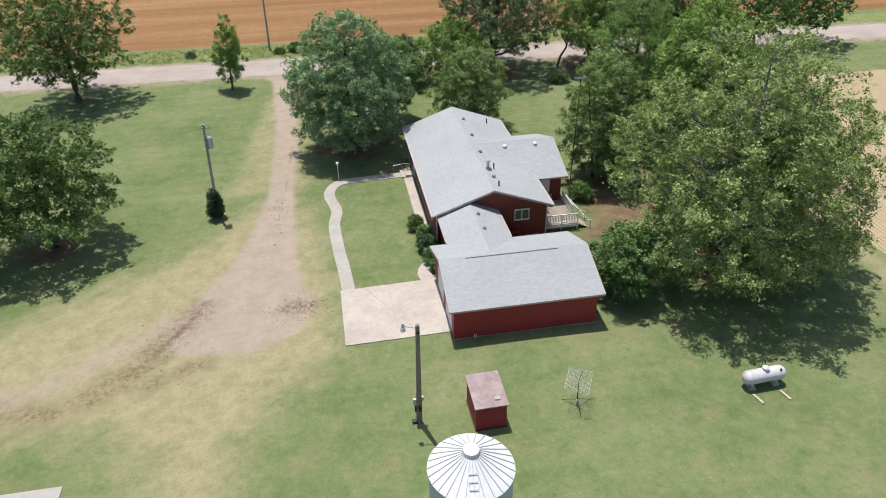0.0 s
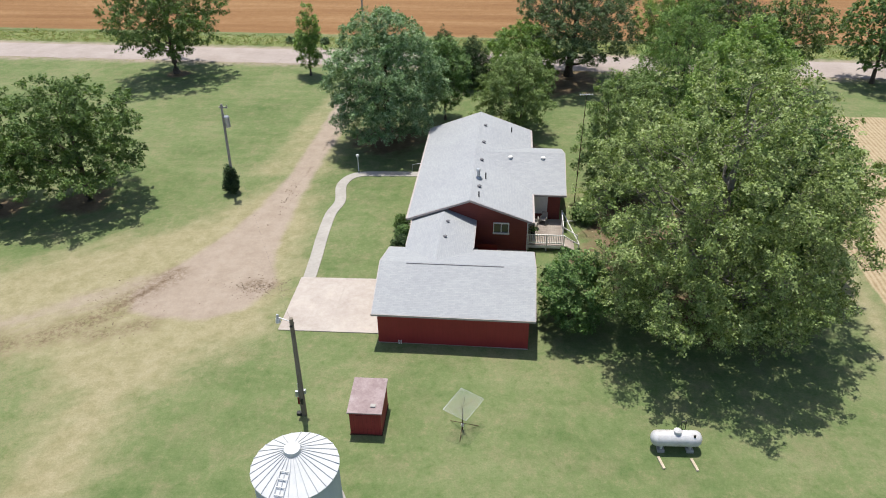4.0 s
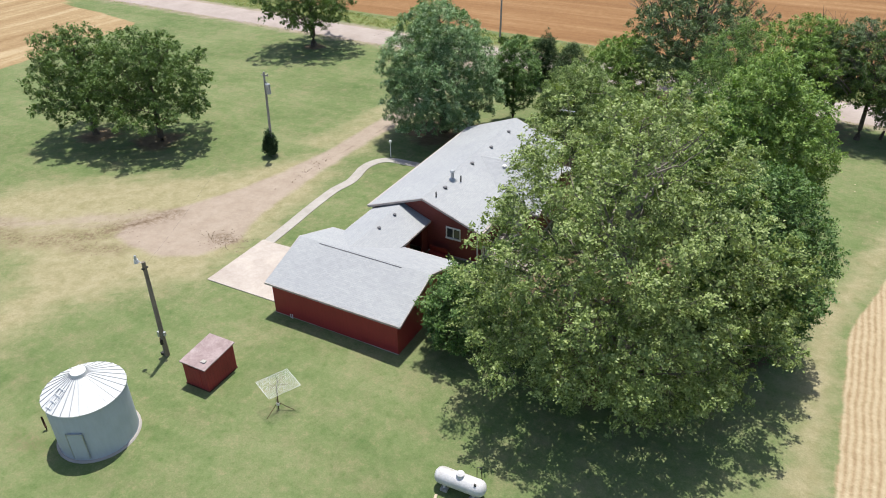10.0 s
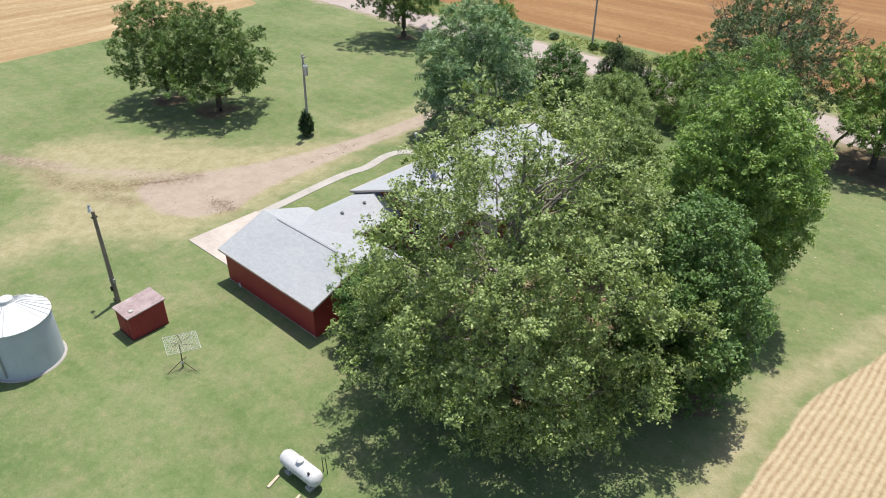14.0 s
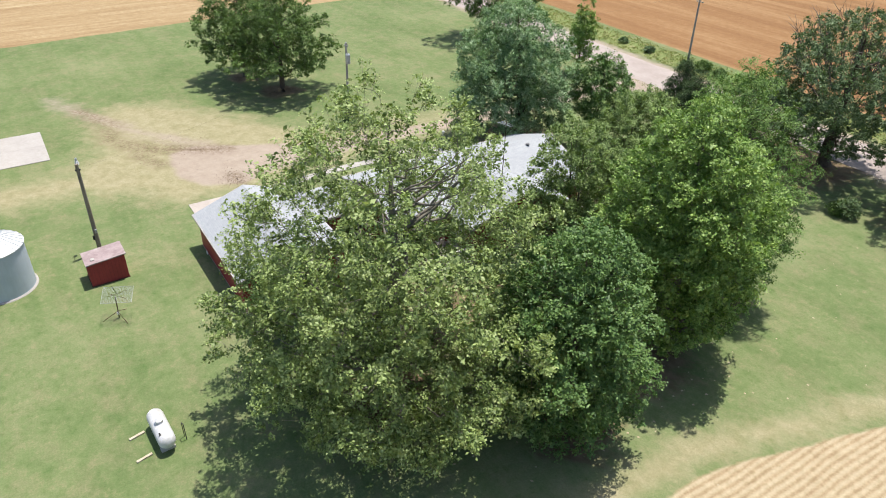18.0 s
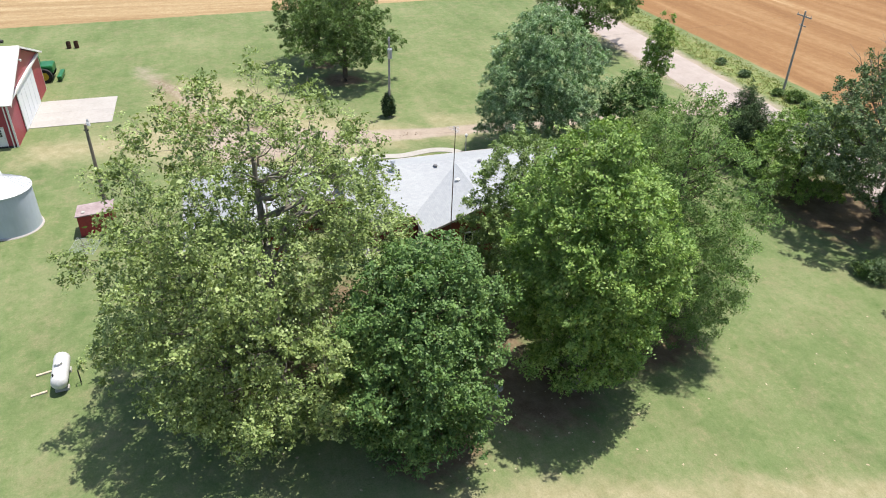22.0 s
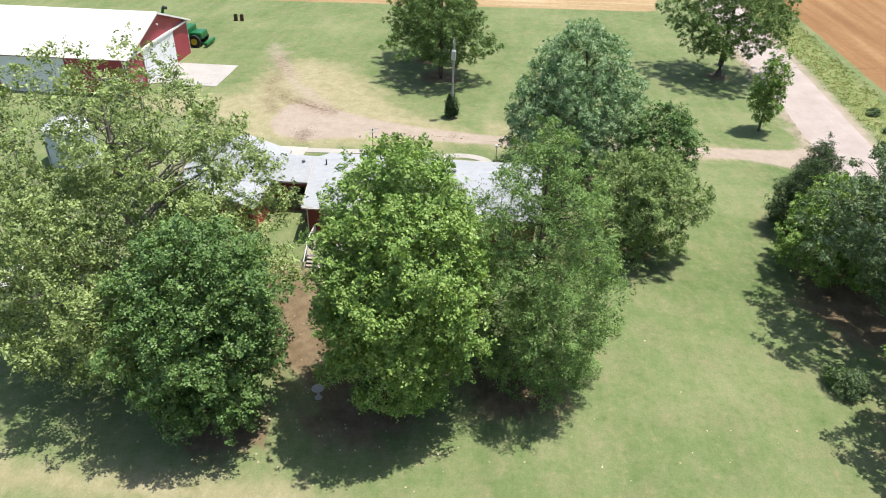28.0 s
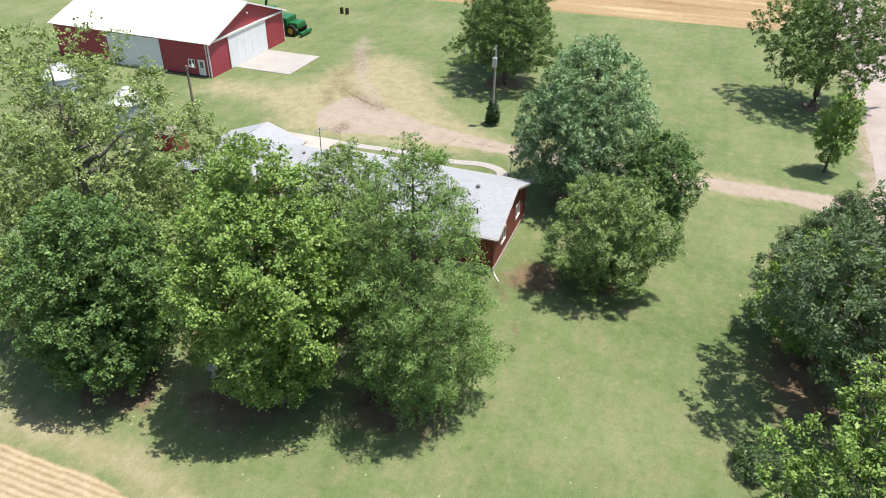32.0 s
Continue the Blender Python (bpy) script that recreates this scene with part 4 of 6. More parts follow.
part("ridge_cap", prism(bmesh.new(), [(mid - 0.25, BP - 0.05), (mid, BP + 0.05), (mid + 0.25, BP - 0.05), (mid, BP - 0.01)], BY0 - 0.4, BY1 + 0.46, 1), WHITE, barn)
leaf = part("sliding_door", block((-26.4, BY1 + 0.06, 0.06), (-17.4, BY1 + 0.12, 4.35)), DOOR_WHITE, barn, "tall white sliding door, closed")
for k in range(6):
    part("door_rib", block((-26.35 + k * 1.78, BY1 + 0.12, 0.08), (-26.3 + k * 1.78, BY1 + 0.145, 4.3)), DOOR_WHITE, leaf)
part("door_track", block((-31.0, BY1 + 0.02, 4.36), (-13.5, BY1 + 0.26, 4.6)), WHITE, barn, "white track cover across the gable")
for k in range(3):
    sd = part("side_panel", block((BX1 + 0.02, 4.4 + 2.85 * k, 0.05), (BX1 + 0.08, 7.22 + 2.85 * k, 4.25)), DOOR_WHITE, barn, "white sliding side door")
for x, y in ((BX1 - 0.02, BY1 - 0.02), (BX0 - 0.06, BY1 - 0.02)):
    part("corner_trim", block((x, y, 0), (x + 0.08, y + 0.04, BE - 0.15)), WHITE, barn)
    part("corner_trim", block((x + 0.03, y - 0.14, 0), (x + 0.07, y - 0.002, BE - 0.15)), WHITE, barn)
part("downpipe", block((BX1 + 0.03, BY1 - 0.45, 0.0), (BX1 + 0.12, BY1 - 0.35, BE - 0.2)), WHITE, barn)
window(barn, 1, BX1, 17.05, 18.05, 1.1, 2.1, 1)
door(barn, 1, BX1, 18.55, 19.6, 0.03, 2.15, 1, WHITE, name="walk_door")
part("gable_light", rod(bmesh.new(), (mid, BY1, 6.3), (mid, BY1 + 0.3, 6.2), 0.08, 0.14), WHITE, barn)
part("skirt", block((BX1 + 0.002, BY0, -0.1), (BX1 + 0.03, BY1, 0.18)), DARK_METAL, barn)


# ---- trees ----
def leaf_mesh(name, centres, normals, sizes, material, parent, narrow=0.62, rng=None):
    """Many small folded leaves as one mesh: four corners each, with the midrib sunk."""
    n = len(centres)
    nrm = normals / (np.linalg.norm(normals, axis=1, keepdims=True) + 1e-9)
    ref = rng.normal(size=(n, 3))
    u = np.cross(nrm, ref)
    u /= np.linalg.norm(u, axis=1, keepdims=True) + 1e-9
    w = np.cross(nrm, u)
    s = sizes[:, None]
    verts = np.stack([centres - u * s * 0.5, centres + w * s * narrow * 0.5 + nrm * s * 0.12 + u * s * 0.06, centres + u * s * 0.5, centres - w * s * narrow * 0.5 + nrm * s * 0.12 + u * s * 0.06], 1).reshape(-1, 3)
    me = bpy.data.meshes.new(name)
    me.vertices.add(4 * n)
    me.vertices.foreach_set("co", verts.astype(np.float32).ravel())
    me.loops.add(4 * n)
    me.loops.foreach_set("vertex_index", np.arange(4 * n, dtype=np.int32))
    me.polygons.add(n)
    me.polygons.foreach_set("loop_start", np.arange(0, 4 * n, 4, dtype=np.int32))
    me.update(calc_edges=True)
    me.materials.append(material)
    ob = new(name, me)
    ob.parent = parent
    return ob


def tree(name, label, x, y, height, radius, base, leaf, bark, seed, gap=1.15, leaves_=150, size=0.22, belly=0.75, power=0.6, lobes=0.28, lean=(0, 0), trunk=0.3, reach=2.2, wide=0.5, droop=0.0, narrow=0.62, stems=1, category="tree", kind="", shift=(0, 0), thin=0.0, flat=0.6, bare=0, profile=None, rosette=16, tuft=0.135, tilt=0.32, ragged=0.3, inner=0.2, rays=9, climb=(5, 65), bough=1.3, pack=1.55):
    """A tree with a bent trunk, limbs, branches, and a crown of single leaves in rosettes along the outer end of each branch.
    profile: (height, radius) pairs of the crown; without it belly < 1 carries the widest part low and power shapes how full it is.
    gap: metres between branch tips, leaves_: leaves on each; reach and wide: length and breadth of a leafy branch end;
    ragged: how far boughs draw back from the outline; thin: how far the top is open; climb: the rise of branches low and high in the crown.
    bough: radius of the masses that the crown breaks into; pack: how far they keep apart."""
    rng = np.random.default_rng(seed)
    ob = thing(name, (x, y, float(land(x, y))), label, category)
    rise = height - base
    ph = rng.uniform(0, 6.28, 6)
    if profile:
        pz, pr = np.array([p[0] for p in profile], float), np.array([p[1] for p in profile], float)
    else:
        u = np.linspace(0, 1, 21)
        pz, pr = base + u * rise, radius * np.sin(np.pi * np.clip(u, 0.02, 0.985) ** belly) ** power

    def girth(z, a):
        u = (z - base) / rise
        bumps = np.sin(2 * a + ph[0] + 3 * u) * 0.3 + np.sin(3 * a + ph[1] - 5 * u) * 0.35 + np.sin(5 * a + ph[2] + 9 * u) * 0.35 + np.sin(7 * a + ph[3] + 13 * u) * 0.3
        return np.interp(z, pz, pr) * (1 + lobes * bumps)

    # boughs of uneven size fill the outline with hollows between them; branch tips stand out from each
    boughs, tips, outs, shade_leaves = [], [], [], []
    for _ in range(2600):
        z, a = rng.uniform(base, height), rng.uniform(0, 6.283)
        up = (z - base) / rise
        full = float(girth(z, a))
        if rng.uniform() > 0.15 + full / pr.max():
            continue
        rb = bough * rng.uniform(0.55, 1.45) * (1 - 0.35 * up)
        deep = rng.uniform() < inner
        r = max(0.0, full * (rng.uniform(0.25, 0.6) if deep else 1.05 - ragged * rng.uniform(0, 1) ** 1.4) - 0.85 * rb)
        p = np.array([r * math.cos(a) + lean[0] * up + shift[0], r * math.sin(a) + lean[1] * up + shift[1], min(max(z, base + 0.7 * rb), max(height - 0.9 * rb, base + 0.5 * rb))])
        if all(np.linalg.norm((p - q) * np.array([1, 1, 1.15])) > pack * (1 + 0.5 * thin * up) * 0.5 * (rb + t) for q, t in boughs):
            boughs.append((p, rb))
            o = np.array([math.cos(a), math.sin(a), 0.25 + 0.8 * up])
            o /= np.linalg.norm(o)
            # oversized leaves added inside the bough to block light and darken its hollows
            n = int(2.6 * (rb / (1.9 * size)) ** 2 * (1 - 0.8 * thin * up))
            d = rng.normal(size=(n, 3))
            d *= (rb * 0.72 * rng.uniform(0, 1, n) ** 0.4 / np.linalg.norm(d, axis=1))[:, None]
            shade_leaves.append(p + d)
            near = []
            for _ in range(int(40 * (rb / gap) ** 2) + 10):
                d = rng.normal(size=3) + o + np.array([0, 0, 0.2])
                d /= np.linalg.norm(d)
                t = p + d * rb * (rng.uniform(0.55, 1.05) if rng.uniform() < 0.86 else rng.uniform(1.05, 1.5)) * np.array([1, 1, 0.85])
                if d @ o > -0.15 and t[2] > 0.4 and all(np.linalg.norm(t - w) > gap * 0.85 for w in near):
                    near.append(t)
                    outs.append(d)
            tips += near
    tips, outs = np.array(tips), np.array(outs)
    m = len(tips)
    up = np.clip((tips[:, 2] - base) / rise, 0, 1)
    core = np.stack([lean[0] * up + shift[0], lean[1] * up + shift[1]], 1)
    rad_ = tips[:, :2] - core
    dist = np.linalg.norm(rad_, axis=1)
    rad_ = rad_ / (dist[:, None] + 1e-6)
    steep = np.radians(climb[0] + (climb[1] - climb[0]) * up ** 1.3) + rng.normal(0, 0.22, m)
    way = np.concatenate([rad_ * np.cos(steep)[:, None], np.sin(steep)[:, None]], 1) + outs * 0.6 + rng.normal(0, 0.15, (m, 3))
    way /= np.linalg.norm(way, axis=1, keepdims=True)
    long_ = reach * rng.uniform(0.6, 1.25, m)
    # rosettes along the outer end of each branch, widest half-way, mostly in one plane
    k = np.repeat(np.arange(m), np.maximum(2, np.round(leaves_ / rosette * rng.uniform(0.6, 1.4, m))).astype(int))
    k = k[rng.uniform(size=len(k)) > 0.35 * thin * up[k]]
    s = rng.uniform(0, 1, len(k)) ** 0.7
    side = np.cross(way, np.array([0, 0, 1.0]) + rng.normal(0, 0.35, (m, 3)))
    side /= np.linalg.norm(side, axis=1, keepdims=True) + 1e-9
    top = np.cross(side, way)
    half = wide * np.sin(np.pi * (0.12 + 0.8 * s)) ** 0.8
    spot = tips[k] - way[k] * (long_[k] * (1 - s))[:, None] + side[k] * (rng.normal(0, 0.8, len(k)) * half)[:, None] + top[k] * (rng.normal(0.12, 0.8 * flat, len(k)) * half)[:, None]
    if droop:
        spot[:, 2] -= droop * reach * s ** 2 * rng.uniform(0.5, 1.2, len(k))
    face = np.array([0, 0, 0.75]) + way[k] * 0.35 + rng.normal(size=(len(k), 3)) * 0.55
    face /= np.linalg.norm(face, axis=1, keepdims=True)
    q = np.repeat(np.arange(len(k)), rosette)
    off = rng.normal(size=(len(q), 3)) * tuft * rng.uniform(0.6, 1.3, len(k))[q][:, None]
    off -= face[q] * ((off * face[q]).sum(1, keepdims=True) * 0.5 + (off ** 2).sum(1, keepdims=True) * 0.6)
    pos = spot[q] + off
    pos[:, 2] = np.maximum(pos[:, 2], 0.08)
    shade_leaves = np.concatenate(shade_leaves)
    pos = np.concatenate([pos, np.maximum(shade_leaves, (-99, -99, 0.1))])
    turned = np.concatenate([face[q] + rng.normal(size=(len(q), 3)) * tilt, rng.normal(size=shade_leaves.shape) + (0, 0, 0.6)])
    sizes = np.concatenate([size * rng.uniform(0.6, 1.25, len(q)), size * rng.uniform(1.5, 2.2, len(shade_leaves))])
    leaf_mesh("crown", pos, turned, sizes, leaf, ob, narrow, rng)
    # trunk, limbs and branches
    V, F = [], []

    def add(points, radii, sides):
        v, f = tube(points, radii, sides)
        o = len(V)
        V.extend(v)
        F.extend([tuple(i + o for i in q) for q in f])

    spine = []
    for st in range(stems):
        a0 = rng.uniform(0, 6.28)
        gone = 0.0 if stems == 1 else trunk * 1.4
        pts, thick = [], []
        for i in range(17):
            u = i / 16
            spread = (0 if stems == 1 else radius * 0.35) * u
            wob = 0.25 * trunk * math.sin(3 * u + a0) * (u > 0)
            pts.append((math.cos(a0 + st * 2.4) * (gone + spread) + (lean[0] * 0.8 + shift[0]) * u + wob, math.sin(a0 + st * 2.4) * (gone + spread) + (lean[1] * 0.8 + shift[1]) * u + wob, -0.15 + (base + rise * 0.85 + 0.15) * u))
            thick.append(trunk * (1.35 if i == 0 else 1.0) * (1 - 0.9 * u) / (1 if stems == 1 else 1.5))
        add(pts, thick, 9)
        spine += [(Vector(p), r) for p, r in zip(pts, thick) if p[2] > base * 0.5]
    nodes = list(spine)
    for i in range(rays):
        # a long limb leaves the trunk low, sweeps out and then climbs towards the edge of the crown
        a, u = 2.4 * i + rng.uniform(-0.4, 0.4), 0.2 + 0.72 * ((i * 0.618) % 1)
        r = float(girth(base + u * rise, a)) * 0.72
        end = Vector((r * math.cos(a) + lean[0] * u + shift[0], r * math.sin(a) + lean[1] * u + shift[1], base + u * rise * 0.95))
        start, r0 = max([q for q in spine if q[0].z < max(end.z - 0.55 * r, spine[0][0].z + 0.01)] or spine[:1], key=lambda q: q[0].z)
        bend = start.lerp(end, 0.5) + Vector((end.x - start.x, end.y - start.y, 0)) * 0.14 - Vector((0, 0, 0.03 * rise))
        pts, thick = [], []
        for j in range(8):
            w = j / 7
            pts.append(start * (1 - w) ** 2 + bend * 2 * w * (1 - w) + end * w * w + Vector(rng.normal(size=3)) * 0.035 * r * (0 < j < 7))
            thick.append(max(0.022, min(r0 * 0.65, trunk * 0.26) * (1 - 0.84 * w)))
        add(pts, thick, 6)
        nodes += list(zip(pts[1:], thick[1:]))
    # each branch springs from the nearest wood, the inner ones first, so that outer ones fork from them
    roots = tips - way * long_[:, None]
    N = np.zeros((len(nodes) + 2 * m, 3))
    N[:len(nodes)] = [n[0] for n in nodes]
    girths = [n[1] for n in nodes]
    for i in np.argsort(np.hypot(roots[:, 0] - shift[0], roots[:, 1] - shift[1]) + 0.5 * roots[:, 2]):
        e0, p, n = roots[i], tips[i], len(girths)
        d = np.linalg.norm(N[:n] - e0, axis=1) + 0.9 * np.maximum(0, N[:n, 2] - e0[2] + 0.2)
        j = int(np.argmin(d))
        at, r1 = Vector(N[j]), max(0.014, min(girths[j] * 0.7, 0.04))
        half_ = at.lerp(Vector(e0), 0.5) + Vector(rng.normal(size=3)) * 0.1 * (at - Vector(e0)).length
        add([at, half_, e0, e0 + (p - e0) * 0.5, e0 + (p - e0) * 0.85], [r1, r1 * 0.85, r1 * 0.7, r1 * 0.45, 0.006], 4)
        N[n], N[n + 1] = half_, e0
        girths += [r1 * 0.9, r1 * 0.8]
    raw("trunk", V, F, bark, ob, smooth=True)
    if bare:
        V, F = [], []
        for _ in range(bare):
            a, u = rng.uniform(0, 6.283), rng.uniform(0.45, 1.0)
            r = float(girth(base + min(u, 0.95) * rise, a)) * rng.uniform(0.85, 1.12) + 0.4
            tip = Vector((r * math.cos(a), r * math.sin(a), base + u * rise))
            root = tip * 0.45 + Vector((0, 0, 0.35 * base + 0.1 * rise))
            mid_ = root.lerp(tip, 0.55) + Vector(rng.normal(size=3)) * 0.35
            add([root, mid_, tip], [0.06, 0.04, 0.012], 4)
            for _ in range(6):
                s0 = mid_.lerp(tip, rng.uniform(0.0, 0.9))
                e0 = s0 + (tip - root).normalized() * rng.uniform(0.5, 1.4) + Vector(rng.normal(size=3)) * 0.55
                add([s0, s0.lerp(e0, 0.5) + Vector(rng.normal(size=3)) * 0.1, e0], [0.022, 0.016, 0.007], 3)
        raw("deadwood", V, F, DEADWOOD, ob, "bare grey dead branches")
    if kind:
        tagged(ob, kind=kind)
    return ob


tree("sycamore", "huge grey-green sycamore towering over the garage and gas tank", 29.2, 42.1, 19.8, 9.3, 1.0, SYCAMORE, PALE_BARK, 11, 1.0, 112, 0.178, lobes=0.15, trunk=0.5, reach=1.3, wide=0.56, tuft=0.15, thin=0.8, rays=34, ragged=0.36, inner=0.15, bough=1.5, pack=1.6, climb=(-5, 70), profile=((1, 6.6), (4, 8.8), (6.5, 9.7), (9, 9.4), (11, 8.8), (12.8, 8.1), (14.2, 7.4), (15.8, 6.5), (17.2, 5.4), (18.6, 4.0), (19.9, 2.2)))
tree("oak", "dense dark-green oak on the lawn edge by the field", 36.5, 49.1, 13.4, 4.4, 0.7, OAK, BARK, 12, 0.8, 100, 0.17, lobes=0.15, trunk=0.36, reach=1.0, wide=0.5, ragged=0.36, bough=1.1, climb=(-10, 60), profile=((0.8, 2.6), (2.2, 3.5), (4, 4.2), (5.5, 4.5), (7, 4.6), (8.5, 4.3), (10, 3.8), (11.3, 3.0), (12.5, 2.0), (13.5, 0.6)))
tree("sweetgum", "bright-green sweetgum with a full pointed crown", 34.4, 59.4, 17.6, 4.8, 0.8, SWEETGUM, GREY_BARK, 13, 0.82, 105, 0.175, lobes=0.15, trunk=0.4, reach=1.1, wide=0.52, ragged=0.36, bough=1.15, climb=(-12, 65), profile=((0.9, 2.0), (2, 3.0), (4, 4.1), (6, 4.7), (8, 5.0), (10, 5.0), (12, 4.6), (13.5, 4.0), (15, 3.0), (16.3, 1.9), (17.6, 0.5)))
tree("cypress", "feathery light-green bald cypress with drooping sprays", 31.0, 67.0, 17.6, 4.6, 0.7, CYPRESS, BARK, 14, 0.9, 120, 0.15, lobes=0.2, trunk=0.36, reach=1.1, wide=0.5, bough=1.15, flat=0.5, rosette=22, tuft=0.16, droop=0.06, narrow=0.42, thin=0.3, ragged=0.42, climb=(-8, 50), rays=16, profile=((0.8, 2.8), (2, 4.0), (4, 4.7), (8, 4.9), (10, 4.7), (12, 4.2), (14, 3.2), (16, 2.2), (17.6, 0.6)))
tree("small_elm", "dense olive-green elm beside the house wing", 24.7, 59.4, 12.8, 4.1, 0.9, OLIVE, BARK, 15, 1.02, 130, 0.16, 0.78, 0.48, 0.2, trunk=0.2, stems=2, reach=0.78, wide=0.36, bough=1.01)
tree("mulberry", "bushy bright-green mulberry against the garage end", 19.6, 40.2, 6.2, 2.8, 0.5, OAK, BARK, 16, 0.88, 130, 0.16, 0.75, 0.4, 0.16, trunk=0.14, reach=0.9, wide=0.35, stems=2, bough=0.9)
tree("silver_maple", "round silver-green maple shading the end of the house", 1.1, 72.8, 15.2, 6.5, 2.0, POPLAR, BARK, 17, 1.05, 150, 0.165, lobes=0.16, trunk=0.42, droop=0.3, shift=(0.2, -1.5), reach=1.0, wide=0.44, bough=1.15, pack=1.6, ragged=0.36, climb=(-4, 65), profile=((2.1, 4.8), (3.2, 6.0), (5, 6.4), (7.5, 6.3), (9.5, 5.9), (11.5, 4.9), (13, 3.8), (14.2, 2.3), (15.0, 1.0)))
tree("pear_tree", "small dark-green tree behind the house", 7.0, 78.4, 9.9, 3.2, 2.0, OAK, BARK, 18, 0.94, 120, 0.17, 0.75, 0.45, 0.18, trunk=0.17, reach=0.72, wide=0.36, bough=0.95)
tree("redbud", "low spreading olive-green redbud behind the house", 15.2, 75.6, 9.2, 4.4, 0.7, OLIVE, BARK, 19, 1.06, 150, 0.15, 0.84, 0.48, 0.28, trunk=0.2, stems=3, reach=0.82, wide=0.36, bough=1.05)
tree("hackberry", "broad dark hackberry with grey bare twigs by the gravel road", 22.4, 95.0, 15.6, 7.6, 2.4, GREYGREEN, BARK, 20, 1.27, 150, 0.17, 0.84, 0.48, 0.28, trunk=0.62, thin=0.35, shift=(0.6, -1.2), bare=70, reach=0.97, wide=0.36, bough=1.18)
tree("walnut", "dark-green spreading walnut on the front lawn", -25.5, 56.2, 12.5, 6.2, 2.6, PECAN, BARK, 21, 1.1, 118, 0.19, lobes=0.22, trunk=0.36, reach=1.0, wide=0.42, bough=1.15, pack=1.76, ragged=0.46, climb=(0, 65), profile=((2.9, 5.0), (3.8, 6.4), (4.8, 6.6), (6.2, 6.2), (7.5, 5.8), (9, 5.2), (10.5, 4.1), (11.6, 2.8), (12.4, 1.2)))
tree("walnut", "loose yellowish-green walnut on the front lawn", -33.6, 54.2, 12.4, 5.6, 2.8, PECAN, BARK, 22, 1.1, 112, 0.19, lobes=0.24, trunk=0.32, reach=1.0, wide=0.4, bough=1.12, pack=1.82, ragged=0.48, climb=(0, 65), profile=((2.9, 4.9), (3.8, 5.8), (5, 5.9), (6.2, 5.7), (7.5, 5.4), (9, 5.0), (10.5, 4.0), (11.5, 2.7), (12.3, 1.2)))
tree("pecan", "tall open pecan near the road", -32.2, 93.2, 14.8, 7.6, 2.6, PECAN, BARK, 23, 1.25, 92, 0.2, 0.9, 0.5, 0.36, trunk=0.42, ragged=0.55, reach=1.0, wide=0.36, bough=1.21, pack=1.6, climb=(-8, 65))
tree("young_ash", "narrow upright ash at the driveway mouth", -13.0, 93.2, 9.7, 2.0, 1.0, SWEETGUM, BARK, 24, 0.87, 100, 0.19, 0.78, 0.5, 0.25, trunk=0.15, lean=(0.4, 0.2), reach=0.66, wide=0.36, bough=0.9)
tree("juniper", "dark spiky cone-shaped juniper by the driveway mouth", 5.6, 92.4, 7.6, 2.5, 0.1, JUNIPER, BARK, 25, 0.62, 90, 0.13, 0.5, 0.75, 0.2, trunk=0.16, narrow=0.4, reach=0.9, wide=0.25, bough=0.7, pack=1.3, ragged=0.45, climb=(15, 80))
tree("juniper", "lower bushy juniper beside the taller one", 9.6, 90.2, 7.0, 2.9, 0.1, JUNIPER, BARK, 45, 0.66, 90, 0.13, 0.5, 0.7, 0.22, trunk=0.16, narrow=0.4, reach=0.9, wide=0.27, bough=0.75, pack=1.3, ragged=0.45, climb=(15, 75))
tree("hawthorn", "thicket-like green tree beside the juniper", 16.0, 91.2, 8.2, 4.8, 0.1, SWEETGUM, BARK, 26, 1.08, 140, 0.17, 0.72, 0.42, 0.18, trunk=0.2, stems=3, reach=0.82, wide=0.36, bough=1.05)
tree("elm", "tall open elm with bare twisted limbs near the road", 35.8, 92.2, 12.4, 5.2, 1.6, SWEETGUM, BARK, 27, 1.08, 130, 0.17, 0.95, 0.55, 0.35, trunk=0.34, thin=0.1, lean=(-1.0, 0.8), bare=14, reach=0.82, wide=0.36, bough=1.05)
tree("elm", "leaning ragged elm along the road", 38.7, 92.9, 12.5, 4.2, 3.2, GREYGREEN, BARK, 31, 1.03, 130, 0.17, 0.95, 0.55, 0.35, trunk=0.32, thin=0.2, lean=(1.8, 1.0), bare=10, reach=0.79, wide=0.36, bough=1.01)
tree("elm", "half-bare elm with grey twigs along the road", 42.3, 91.3, 12.0, 3.6, 3.0, PECAN, BARK, 28, 0.98, 80, 0.18, 0.95, 0.55, 0.35, trunk=0.28, thin=0.8, bare=34, reach=0.74, wide=0.36, bough=0.98)
tree("elm", "dark bushy elm along the road", 45.8, 91.9, 9.5, 3.2, 1.2, GREYGREEN, BARK, 32, 0.94, 110, 0.18, 0.85, 0.55, 0.3, trunk=0.28, bare=14, reach=0.72, wide=0.36, bough=0.95)
tree("elm", "twin-trunked elm along the road", 49.0, 91.0, 12.6, 4.6, 2.8, PECAN, BARK, 29, 1.06, 85, 0.2, 0.9, 0.55, 0.3, trunk=0.32, stems=2, thin=0.4, bare=8, reach=0.81, wide=0.36, bough=1.04)
tree("elm", "dark full elm along the road", 61.5, 94.0, 12.0, 5.0, 2.0, OAK, BARK, 30, 1.09, 36, 0.29, 0.88, 0.5, 0.25, trunk=0.3, reach=0.84, wide=0.36, bough=1.06)
tree("elm", "dark full elm along the road", 71.0, 95.5, 12.0, 5.2, 2.0, OAK, BARK, 33, 1.11, 36, 0.3, 0.88, 0.5, 0.25, trunk=0.3, reach=0.85, wide=0.36, bough=1.08)


